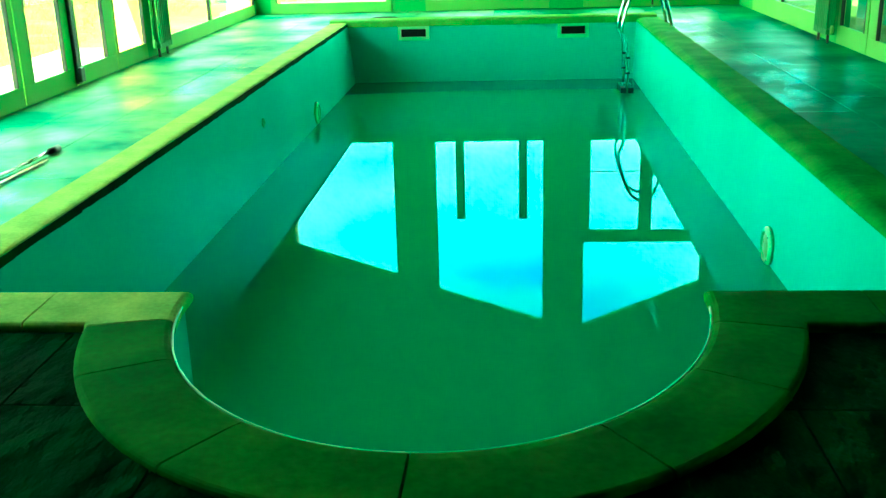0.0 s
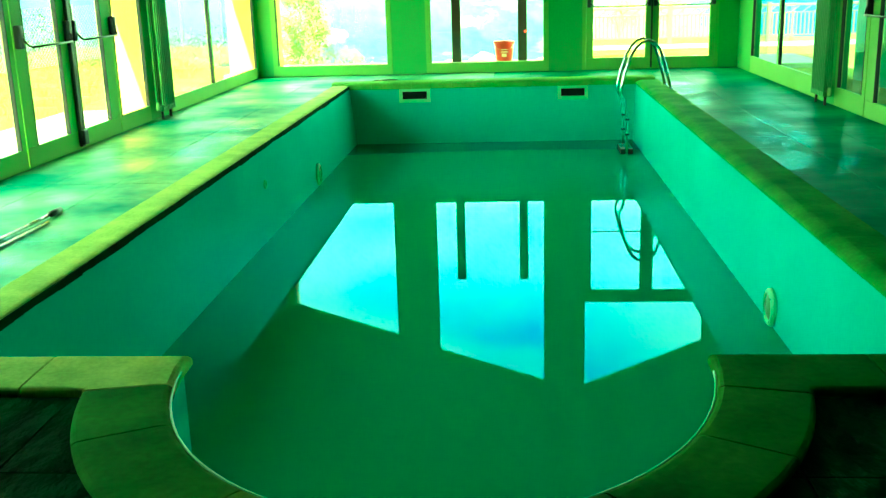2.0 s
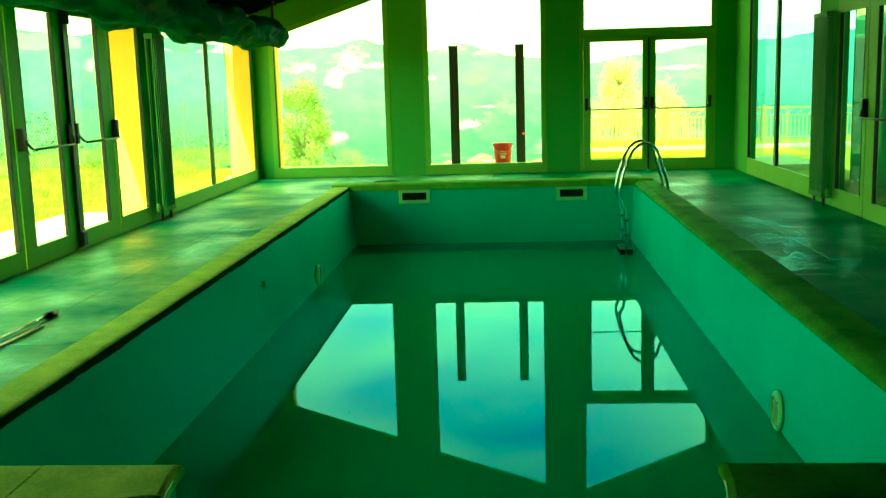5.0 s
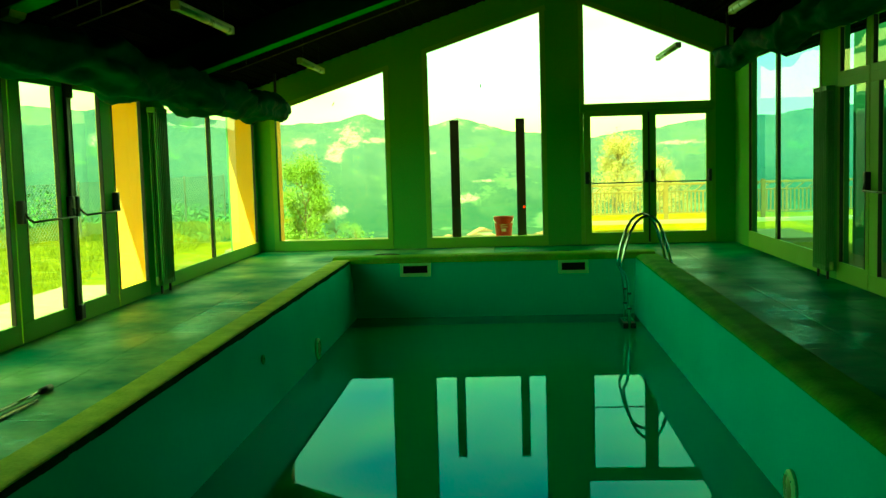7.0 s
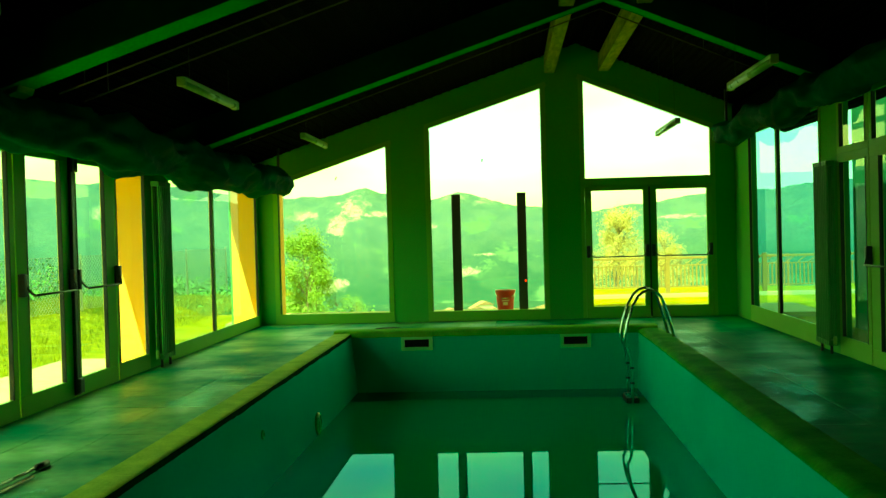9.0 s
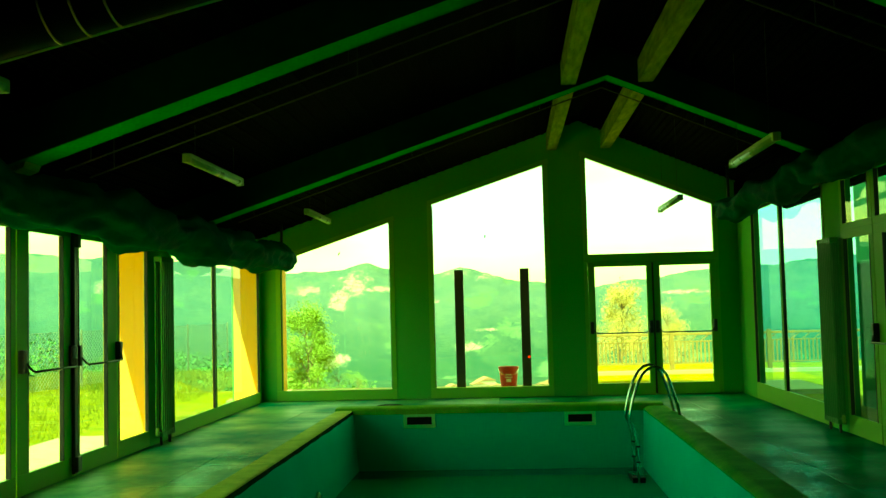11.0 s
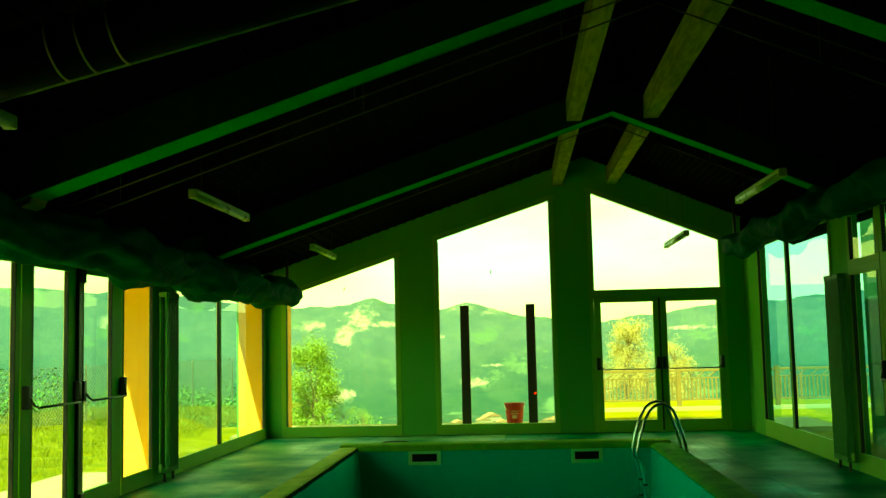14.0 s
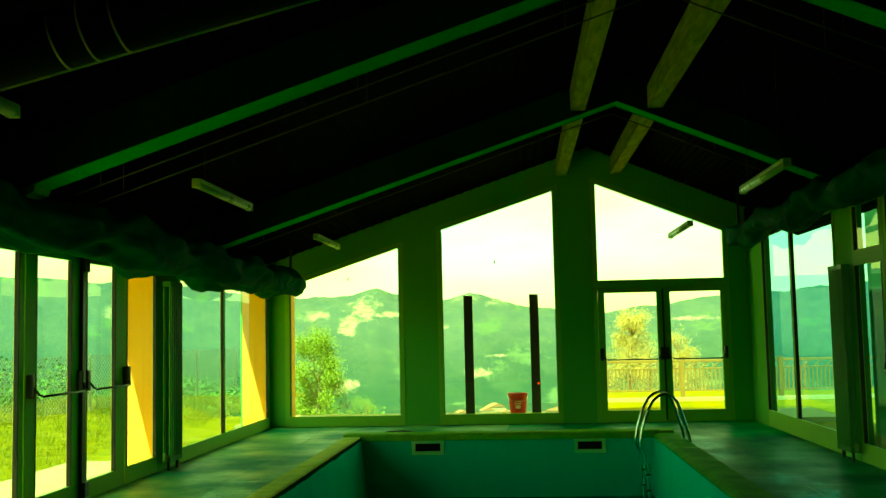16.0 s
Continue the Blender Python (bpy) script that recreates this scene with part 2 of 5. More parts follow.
WET = film_material()


# rock faces on the hills: place, half width and half height
CLIFFS = ((-178, 1100, 34, 26, 26), (-190, 1095, 12, 14, 16), (-232, 1100, 24, 20, 8), (-150, 1110, 24, 22, 5), (-62, 1120, 42, 26, 10), (-25, 1120, 36, 30, 6), (-26, 1050, -24, 16, 2.5), (-44, 1040, -40, 22, 7), (-184, 1030, -51, 30, 10), (-90, 1090, 8, 14, 4), (-420, 1050, 34, 30, 14), (190, 1100, 12, 40, 4))


def land_material():
    """Grassy plateau, wooded valley and hills with pale rock faces on the steep and noisy places."""
    m = bpy.data.materials.new("wooded hills and grass")
    m.use_nodes = True
    n, link = m.node_tree.nodes, m.node_tree.links.new
    b = n["Principled BSDF"]
    co = n.new("ShaderNodeTexCoord")

    def tex(scale, detail=8.0, stretch=(1, 1, 1), rough=0.6):
        mp, t = n.new("ShaderNodeMapping"), n.new("ShaderNodeTexNoise")
        mp.inputs["Scale"].default_value = stretch
        t.inputs["Scale"].default_value, t.inputs["Detail"].default_value, t.inputs["Roughness"].default_value = scale, detail, rough
        link(co.outputs["Object"], mp.inputs["Vector"])
        link(mp.outputs["Vector"], t.inputs["Vector"])
        return t.outputs["Fac"]

    def ramp(value, lo, hi):
        r = n.new("ShaderNodeMapRange")
        r.inputs["From Min"].default_value, r.inputs["From Max"].default_value = lo, hi
        link(value, r.inputs["Value"])
        return r.outputs["Result"]

    def blend(fac, a, c):
        x = n.new("ShaderNodeMixRGB")
        link(fac, x.inputs["Fac"])
        for value, slot in ((a, "Color1"), (c, "Color2")):
            if isinstance(value, tuple):
                x.inputs[slot].default_value = (*value, 1)
            else:
                link(value, x.inputs[slot])
        return x.outputs["Color"]

    sep = n.new("ShaderNodeSeparateXYZ")
    link(co.outputs["Object"], sep.inputs["Vector"])

    def math2(op, p, q):
        x = n.new("ShaderNodeMath")
        x.operation = op
        for k, value in enumerate((p, q)):
            if isinstance(value, (int, float)):
                x.inputs[k].default_value = value
            else:
                link(value, x.inputs[k])
        return x.outputs["Value"]

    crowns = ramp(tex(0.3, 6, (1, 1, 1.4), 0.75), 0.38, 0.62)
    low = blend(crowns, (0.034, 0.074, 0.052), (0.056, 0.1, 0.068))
    # paler, bluer tone upslope: distance haze painted into the woods
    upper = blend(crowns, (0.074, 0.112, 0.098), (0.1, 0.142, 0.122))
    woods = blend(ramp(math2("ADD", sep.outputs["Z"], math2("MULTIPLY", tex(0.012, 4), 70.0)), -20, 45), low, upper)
    stands = blend(ramp(tex(0.035, 9, (1, 1, 1.6), 0.7), 0.44, 0.56), (0.72, 0.76, 0.8), (0.88, 0.86, 0.83))
    shaded = n.new("ShaderNodeMixRGB")
    shaded.blend_type = "MULTIPLY"
    shaded.inputs["Fac"].default_value = 1.0
    link(woods, shaded.inputs["Color1"])
    link(stands, shaded.inputs["Color2"])
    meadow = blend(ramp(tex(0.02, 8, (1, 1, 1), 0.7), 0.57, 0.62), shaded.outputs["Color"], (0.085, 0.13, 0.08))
    # rock faces: cliffs under the summits, a quarry road, scattered outcrops on the heights
    cliffs = 0.0
    for x0, y0, z0, wide, tall in CLIFFS:
        mp, gap = n.new("ShaderNodeMapping"), n.new("ShaderNodeVectorMath")
        mp.inputs["Location"].default_value = (-x0 / wide, -y0 / 90, -z0 / tall)
        mp.inputs["Scale"].default_value = (1 / wide, 1 / 90, 1 / tall)
        gap.operation = "LENGTH"
        link(co.outputs["Object"], mp.inputs["Vector"])
        link(mp.outputs["Vector"], gap.inputs[0])
        spot = math2("MAXIMUM", math2("SUBTRACT", 1.25, gap.outputs["Value"]), 0.0)
        cliffs = math2("MAXIMUM", cliffs, spot)
    grain = tex(0.085, 12, (1, 1, 0.5), 0.8)
    wild = math2("MULTIPLY", ramp(sep.outputs["Z"], -30, 40), 0.06)
    bare = ramp(math2("ADD", math2("ADD", grain, wild), math2("MULTIPLY", cliffs, 0.34)), 0.67, 0.8)
    stone = blend(ramp(tex(0.2, 10, (1, 1, 0.3), 0.75), 0.4, 0.6), (0.12, 0.14, 0.1), (0.38, 0.36, 0.26))
    rock = blend(bare, meadow, stone)
    near = blend(ramp(tex(2.2, 8), 0.3, 0.7), (0.15, 0.145, 0.014), (0.29, 0.225, 0.03))
    dist = n.new("ShaderNodeVectorMath")
    dist.operation = "LENGTH"
    link(co.outputs["Object"], dist.inputs[0])
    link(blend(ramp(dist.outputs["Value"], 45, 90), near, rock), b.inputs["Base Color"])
    b.inputs["Roughness"].default_value = 0.95
    b.inputs["Specular IOR Level"].default_value = 0.1
    bp = n.new("ShaderNodeBump")
    bp.inputs["Strength"].default_value, bp.inputs["Distance"].default_value = 0.8, 0.06
    link(tex(18, 6), bp.inputs["Height"])
    link(bp.outputs["Normal"], b.inputs["Normal"])
    return m


LAND = land_material()

# ---- mesh helpers ----


def mesh_object(name, bm, materials, parent=None, label="", smooth=False):
    me = bpy.data.meshes.new(name)
    bmesh.ops.recalc_face_normals(bm, faces=bm.faces)
    bm.to_mesh(me)
    bm.free()
    for m in materials if isinstance(materials, (list, tuple)) else [materials]:
        me.materials.append(m)
    if smooth:
        me.polygons.foreach_set("use_smooth", [True] * len(me.polygons))
    ob = new(name, me)
    if parent:
        ob.parent = parent
    if label:
        ob["label"] = label
    return ob


def part(name, bm, material_, parent, label="", smooth=False):
    return mesh_object(name, bm, material_, parent, label, smooth)


def pane_part(bm, parent, inward):
    """A glass pane that mirrors on its inner face alone and lets light through."""
    ob = part("pane", bm, [GLASS_SIDE if inward[0] > 0.5 else GLASS_EAST if inward[0] < -0.5 else GLASS, CLEAR], parent)
    for p in ob.data.polygons:
        p.material_index = 0 if p.normal.dot(Vector(inward)) > 0.9 else 1
    ob.visible_shadow = False
    return ob


def thing(name, label, category, group="", at=(0, 0, 0)):
    ob = new(name)
    ob.empty_display_size = 0.1
    ob.location = at
    return tagged(ob, label, category, group)


def box(bm, x0, x1, y0, y1, z0, z1, bevel=0.0):
    v = [bm.verts.new((x, y, z)) for x in (x0, x1) for y in (y0, y1) for z in (z0, z1)]
    faces = [bm.faces.new([v[i] for i in f]) for f in ((0, 1, 3, 2), (4, 6, 7, 5), (0, 4, 5, 1), (2, 3, 7, 6), (0, 2, 6, 4), (1, 5, 7, 3))]
    if bevel:
        edges = {e for f in faces for e in f.edges}
        bmesh.ops.bevel(bm, geom=list(edges), offset=bevel, segments=2, affect="EDGES", profile=0.7)
    return faces


def boxed(*dims, bevel=0.0):
    bm = bmesh.new()
    box(bm, *dims, bevel=bevel)
    return bm


def prism(bm, points, lo, hi, axis="y"):
    """Extrudes a polygon of (a, z) along y, or of (a, z) = (y, z) along x, or of (x, y) along z."""
    place = {"y": lambda p, d: (p[0], d, p[1]), "x": lambda p, d: (d, p[0], p[1]), "z": lambda p, d: (p[0], p[1], d)}[axis]
    a = [bm.verts.new(place(p, lo)) for p in points]
    b = [bm.verts.new(place(p, hi)) for p in points]
    bm.faces.new(a)
    bm.faces.new(b[::-1])
    for i in range(len(points)):
        j = (i + 1) % len(points)
        bm.faces.new((a[i], b[i], b[j], a[j]))


def prismed(points, lo, hi, axis="y", bevel=0.0):
    bm = bmesh.new()
    prism(bm, points, lo, hi, axis)
    if bevel:
        bmesh.ops.bevel(bm, geom=bm.edges[:], offset=bevel, segments=2, affect="EDGES", profile=0.7)
    return bm


def tube(bm, points, radius, sides=10, caps=True):
    """A round bar along points; radius may be a number or one per point."""
    pts = [Vector(p) for p in points]
    rings = []
    up = Vector((0.13, 0.27, 0.95))
    for i, p in enumerate(pts):
        d = (pts[min(i + 1, len(pts) - 1)] - pts[max(i - 1, 0)]).normalized()
        if abs(d.dot(up)) > 0.98:
            up = Vector((1, 0, 0))
        s = d.cross(up).normalized()
        up = s.cross(d).normalized()
        r = radius[i] if isinstance(radius, (list, tuple)) else radius
        rings.append([bm.verts.new(p + r * (math.cos(a) * s + math.sin(a) * up)) for a in (2 * math.pi * k / sides for k in range(sides))])
    for a, b in zip(rings, rings[1:]):
        for k in range(sides):
            bm.faces.new((a[k], a[(k + 1) % sides], b[(k + 1) % sides], b[k]))
    if caps:
        bm.faces.new(rings[0][::-1])
        bm.faces.new(rings[-1])


def tubed(points, radius, sides=10):
    bm = bmesh.new()
    tube(bm, points, radius, sides)
    return bm


def lathe(profile, sides=24, matrix=None):
    """Turns (radius, height) pairs about z."""
    bm = bmesh.new()
    rings = [[bm.verts.new((r * math.cos(2 * math.pi * k / sides), r * math.sin(2 * math.pi * k / sides), h)) for k in range(sides)] for r, h in profile]
    for a, b in zip(rings, rings[1:]):
        for k in range(sides):
            bm.faces.new((a[k], a[(k + 1) % sides], b[(k + 1) % sides], b[k]))
    bm.faces.new(rings[0][::-1])
    bm.faces.new(rings[-1])
    if matrix:
        bm.transform(matrix)
    return bm


# ---- plan of the place ----
LEFT, RIGHT, FAR, BACK = -4.18, 3.67, 16.59, -4.5      # inner faces of the hall
POOL_L, POOL_R, POOL_F, POOL_N = -2.285, 1.765, 14.64, 3.66   # inner edges of the coping
WATER_Z, POOL_Z, DECK_Z = -0.872, -1.75, -0.025
CX, BAY_A, BAY_B = -0.245, 1.085, 1.3                   # the round bay: half an ellipse off the near edge
COPE = 0.33
LEAN = 0.075   # the west wall's top is moved out this far to fit the camera's view
RIDGE_X, SLOPE_L, SLOPE_R = 1.165, 0.335, 0.43
RAFTER_Z, CEIL_Z = 4.12, 4.48                          # at the ridge


def roof_z(x, top):
    return top - (SLOPE_L * (RIDGE_X - x) if x < RIDGE_X else SLOPE_R * (x - RIDGE_X))


def bay_point(angle, grow=0.0):
    """A point of the bay's edge, and the way outward from the water there; angle runs from pi (west) to two pi (east)."""
    x, y = CX + BAY_A * math.cos(angle), POOL_N + BAY_B * math.sin(angle)
    o = Vector((math.cos(angle) / BAY_A, math.sin(angle) / BAY_B)).normalized()
    return (x + o.x * grow, y + o.y * grow), (o.x, o.y)


def bay_outline(steps=44):
    return [bay_point(math.pi + math.pi * i / steps)[0] for i in range(steps + 1)]

# ---- land outside ----


# height of the far ridge over the eye at a kilometre, by its bearing
RIDGE_TURN = (-60, -40, -26, -18, -12.6, -8.1, -4.9, -2.8, -0.2, 4.8, 7.2, 11.3, 20, 40, 70)
RIDGE_HIGH = (42, 56, 60, 47, 34, 43, 28, 37, 25, 14, 20, 28, 40, 38, 33)


def land_height(x, y):
    r = math.hypot(x, y - 8)
    angle = math.atan2(x, y)
    edge_y = 26.5 if x > 1.25 else 19.6 + 0.35 * max(0.0, -x - 4)
    out = max(y - edge_y, -x - 17, x - 30, -y - 30, 0.0)
    z = -0.1
    if out > 0:
        z -= min(out * 0.16, 4.0 + 0.085 * out)
        z += min(1, out / 120) * 4.0 * noise.fractal(Vector((x * 0.012, y * 0.012, 1.7)), 0.9, 2.0, 4)
    if r > 700:
        z = max(z, -70 + 2 * noise.noise(Vector((x * 0.01, y * 0.01, 0))))
    s = min(1.0, max(0.0, (r - 1000) / 190))
    if s > 0:
        crag = noise.fractal(Vector((x * 0.004, y * 0.004, 3.1)), 0.85, 2.1, 7)
        ridge = 1.19 * float(np.interp(math.degrees(angle), RIDGE_TURN, RIDGE_HIGH))
        teeth = noise.fractal(Vector((x * 0.022, y * 0.011, 7.3)), 0.8, 2.2, 5)
        z += s ** 0.9 * (ridge + 72) + math.sin(s * math.pi / 2) * crag * 10 + s ** 3 * 3.4 * teeth
    if r > 1230:
        z -= (r - 1230) * 0.05
    return z


def build_land():
    bm = bmesh.new()
    radii = [0.0] + [6 * 1.12 ** i for i in range(12)] + [24 * 1.05 ** i for i in range(1, 70)] + [740 + 16 * i for i in range(16)] + [990 + 3.2 * i for i in range(66)] + [1215, 1260, 1320, 1400, 1700, 2300, 3200, 4500]
    fan = [-34 + 0.1 * k for k in range(681)] + [34 + 2 * k for k in range(1, 146)]
    turns = len(fan)
    rows = []
    for r in radii[1:]:
        ring = []
        for k in range(turns):
            a = radians(fan[k])
            x, y = r * math.sin(a), 8 + r * math.cos(a)
            ring.append(bm.verts.new((x, y, land_height(x, y) - (2.4 if r < 15 and LEFT - 0.4 < x < RIGHT + 0.4 and BACK < y < FAR + 0.3 else 0))))
        rows.append(ring)
    for a, b in zip(rows, rows[1:]):
        for k in range(turns):
            bm.faces.new((a[k], a[(k + 1) % turns], b[(k + 1) % turns], b[k]))
    ob = mesh_object("ground", bm, LAND, smooth=True)
    tagged(ob, "sunlit grass plateau falling to a wooded valley and rocky hills", "ground", kind="structure")


build_land()

# gravel strip and paving beside the hall
tagged(mesh_object("gravel_strip", boxed(-5.75, LEFT - 0.44, -2, 12.6, -0.35, -0.05), GRAVEL), "pale gravel strip along the outside wall", "gravel", kind="structure")
tagged(mesh_object("paving_strip", boxed(-4.9, 5.2, FAR + 0.36, 19.0, -0.4, -0.02), PAVING), "pale concrete paving outside the gable windows", "paving", kind="structure")

# ---- floor, pool basin ----
floor = tagged(new("floor"), "grey stone slab deck around the pool", "floor", kind="structure")
bed = bmesh.new()
box(bed, LEFT - 0.5, POOL_L - 0.1, BACK, FAR + 0.3, -0.5, DECK_Z - 0.012)
box(bed, POOL_R + 0.1, RIGHT + 0.5, BACK, FAR + 0.3, -0.5, DECK_Z - 0.012)
box(bed, POOL_L - 0.1, POOL_R + 0.1, POOL_F + 0.1, FAR + 0.3, -0.5, DECK_Z - 0.012)
box(bed, POOL_L - 0.1, POOL_R + 0.1, BACK, POOL_N - BAY_B - 0.15, -0.5, DECK_Z - 0.012)
for s in (-1, 1):
    half = [bay_point(1.5 * math.pi + s * 0.5 * math.pi * k / 12, 0.1)[0] for k in range(13)]
    edge = POOL_L - 0.1 if s < 0 else POOL_R + 0.1
    prism(bed, [(edge, POOL_N - BAY_B - 0.15), (CX, POOL_N - BAY_B - 0.15), *half, (edge, POOL_N - 0.05)], -0.5, DECK_Z - 0.012, "z")
part("mortar_bed", bed, MORTAR, floor, "dark mortar joints")


def basin():
    """Liner walls and sloping floor as one shell with thickness."""
    loop = [(POOL_L, POOL_N), (POOL_L, POOL_F), (POOL_R, POOL_F), (POOL_R, POOL_N)]
    path = []
    for a, b in zip(loop, loop[1:]):
        n = max(2, int(math.dist(a, b) / 0.5))
        path += [(a[0] + (b[0] - a[0]) * i / n, a[1] + (b[1] - a[1]) * i / n) for i in range(n)]
    path += [loop[-1]] + bay_outline()[::-1]
    bm = bmesh.new()
    levels = [-0.05, -0.3, -0.6, -0.9, -1.2, None]
    rings = []
    for lv in levels:
        ring = []
        for x, y in path:
            z = lv if lv is not None else POOL_Z - 0.25 * min(1, max(0, (y - 4) / 8))
            if abs(x - POOL_L) < 1e-4:
                x -= LEAN * min(1, max(0, (z + 0.9) / 0.85))
            if abs(x - POOL_R) < 1e-4:
                x += 0.02 + 0.03 * min(1, max(0, (z + 0.9) / 0.85))
            ring.append(bm.verts.new((x, y, z)))
        rings.append(ring)
    n = len(path)
    for a, b in zip(rings, rings[1:]):
        for k in range(n):
            bm.faces.new((a[k], a[(k + 1) % n], b[(k + 1) % n], b[k]))
    bm.faces.new(rings[-1])
    bmesh.ops.triangulate(bm, faces=[f for f in bm.faces if len(f.verts) > 4])
    ob = mesh_object("pool_basin", bm, LINER)
    solid = ob.modifiers.new("thickness", "SOLIDIFY")
    solid.thickness, solid.offset = 0.08, 1.0
    return tagged(ob, "pale aqua lined pool basin, side walls leaned to fit the view", "pool", kind="structure")


pool = basin()

bm = bmesh.new()
outline = [(POOL_L, POOL_N), (POOL_L, POOL_F), (POOL_R + 0.03, POOL_F), (POOL_R + 0.03, POOL_N)] + bay_outline()[::-1]
top = [bm.verts.new((x, y, WATER_Z)) for x, y in outline]
bm.faces.new(top)
bmesh.ops.triangulate(bm, faces=bm.faces[:])
bm.normal_update()
bm.faces.ensure_lookup_table()
if bm.faces[0].normal.z < 0:
    bmesh.ops.reverse_faces(bm, faces=bm.faces[:])
me = bpy.data.meshes.new("water")
bm.to_mesh(me)
bm.free()
me.materials.append(WATER)
tagged(new("water", me), "still clouded green water in the half-empty pool", "water", kind="structure")

# rounded steps under the water of the bay
for grow, z in ((0.0, -1.15), (0.35, -1.45)):
    pts = [(CX + BAY_A * 0.98 * math.cos(a), POOL_N + 0.25 + grow + 0.35 * math.sin(a)) for a in (math.pi * k / 24 for k in range(25))]
    bm = prismed(pts + bay_outline(30)[1:-1], POOL_Z + 0.01, z, "z")
    tagged(mesh_object("pool_step", bm, LINER), "pale rounded pool step under the water", "step", "steps in the pool bay", "structure")

# ---- coping stones ----
coping = tagged(new("coping"), "beige cast-stone coping with a rounded nose", "coping", kind="structure")
# across the stone: distance outward from the water edge, height
NOSE = [(-0.028, -0.055), (-0.034, -0.046), (-0.036, -0.034), (-0.034, -0.022), (-0.028, -0.011), (-0.018, -0.003), (-0.004, 0.002), (0.03, 0.004), (0.18, 0.002), (COPE - 0.022, 0.0), (COPE - 0.011, -0.003), (COPE - 0.003, -0.01), (COPE, -0.02), (COPE, -0.055)]
# the east stones are rounded further back and reach further over the deck
EAST = [(u + 0.05, z) for u, z in ((-0.004, -0.06), (-0.008, -0.05), (-0.004, -0.04), (0.006, -0.03), (0.022, -0.02), (0.042, -0.011), (0.062, -0.004), (0.082, 0.0), (0.12, 0.002), (0.18, 0.002))] + [(u + 0.05, z) for u, z in NOSE[9:]]
# the west stones end further back, set to fit the camera's view
WEST = [(LEAN + 0.012, -0.06), (LEAN + 0.004, -0.05), (LEAN, -0.03), (LEAN + 0.003, -0.014), (LEAN + 0.012, -0.004), (LEAN + 0.03, 0.001), (0.14, 0.003), (0.18, 0.002)] + NOSE[9:]
# the far stones stand a little higher and reach further down
TALL = [(u, z if z > -0.05 else -0.1) for u, z in NOSE]


def sweep(line, outs, profile=NOSE):
    """A stone along line, whose own outward directions are outs."""
    bm = bmesh.new()
    rings = [[bm.verts.new((p[0] + o[0] * u, p[1] + o[1] * u, z)) for u, z in profile] for p, o in zip(line, outs)]
    for a, b in zip(rings, rings[1:]):
        for k in range(len(profile)):
            j = (k + 1) % len(profile)
            bm.faces.new((a[k], a[j], b[j], b[k]))
    bm.faces.new(rings[0][::-1])
    bm.faces.new(rings[-1])
    return bm


def straight_stones(a, b, out, count, stone=None, lift=0.0):
    a, b = Vector(a), Vector(b)
    d = (b - a) / count
    u = d.normalized() * 0.0015
    shared = None
    for i in range(count):
        p, q = a + d * i + u, a + d * (i + 1) - u
        if shared is None:
            bm = sweep([Vector((0, 0)), q - p], [out, out], WEST if out[0] < 0 else EAST if out[0] else TALL if lift else NOSE)
            shared = part("coping_stone", bm, stone or COPING, coping)
            ob = shared
        else:
            ob = new("coping_stone", shared.data)
            ob.parent = coping
        ob.location = (p.x, p.y, lift + random.uniform(-0.002, 0.001))


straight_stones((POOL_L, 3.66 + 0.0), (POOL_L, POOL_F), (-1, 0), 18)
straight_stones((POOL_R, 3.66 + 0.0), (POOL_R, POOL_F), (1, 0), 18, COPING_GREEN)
straight_stones((POOL_L - COPE, POOL_F), (POOL_R + COPE, POOL_F), (0, 1), 8, COPING_HALF_SHADED, lift=0.035)
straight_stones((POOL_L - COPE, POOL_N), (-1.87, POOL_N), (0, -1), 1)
straight_stones((1.42, POOL_N), (POOL_R + COPE, POOL_N), (0, -1), 1, COPING_SHADED)


def bay_stone(a0, a1):
    line, outs = [], []
    for i in range(9):
        p, o = bay_point(a0 + (a1 - a0) * i / 8)
        line.append(p)
        outs.append((o[0] * 0.94, o[1] * 0.94))
    part("coping_stone", sweep(line, outs), COPING_SHADED, coping)


joints = [math.radians(d) for d in (193, 210.5, 239.5, 269.3, 300.5, 326, 346)]
for a, b in zip(joints, joints[1:]):
    bay_stone(a + 0.0035, b - 0.0035)


def corner_stone(side, far_x):
    """The mitred stone where the straight edge meets the bay in a point."""
    end = joints[0] if side < 0 else joints[-1]
    start = math.pi if side < 0 else 2 * math.pi
    line = [(far_x, POOL_N), (CX + side * BAY_A, POOL_N)]
    tail, o = bay_point(end + side * 0.0035)
    rim = Vector((tail[0] + o[0] * 0.94 * COPE, tail[1] + o[1] * 0.94 * COPE))
    knee = Vector((rim.x + side * 0.012, POOL_N - COPE))
    outers = [Vector((far_x, POOL_N - COPE)), knee]
    for s in (0.5, 1.0):
        line.append(tuple(bay_point(start + (end - start) * s + side * 0.0035 * s)[0]))
        outers.append(knee.lerp(rim, s))
    outs = [((q.x - p[0]) / COPE, (q.y - p[1]) / COPE) for p, q in zip(line, outers)]
    part("coping_stone", sweep(line, outs), COPING if side < 0 else COPING_SHADED, coping)


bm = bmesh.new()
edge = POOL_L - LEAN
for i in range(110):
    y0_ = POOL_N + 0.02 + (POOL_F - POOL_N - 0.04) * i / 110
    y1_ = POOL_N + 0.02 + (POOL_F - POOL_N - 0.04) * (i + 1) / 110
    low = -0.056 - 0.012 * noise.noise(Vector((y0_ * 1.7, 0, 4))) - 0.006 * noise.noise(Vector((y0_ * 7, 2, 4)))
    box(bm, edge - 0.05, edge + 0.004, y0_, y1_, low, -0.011)
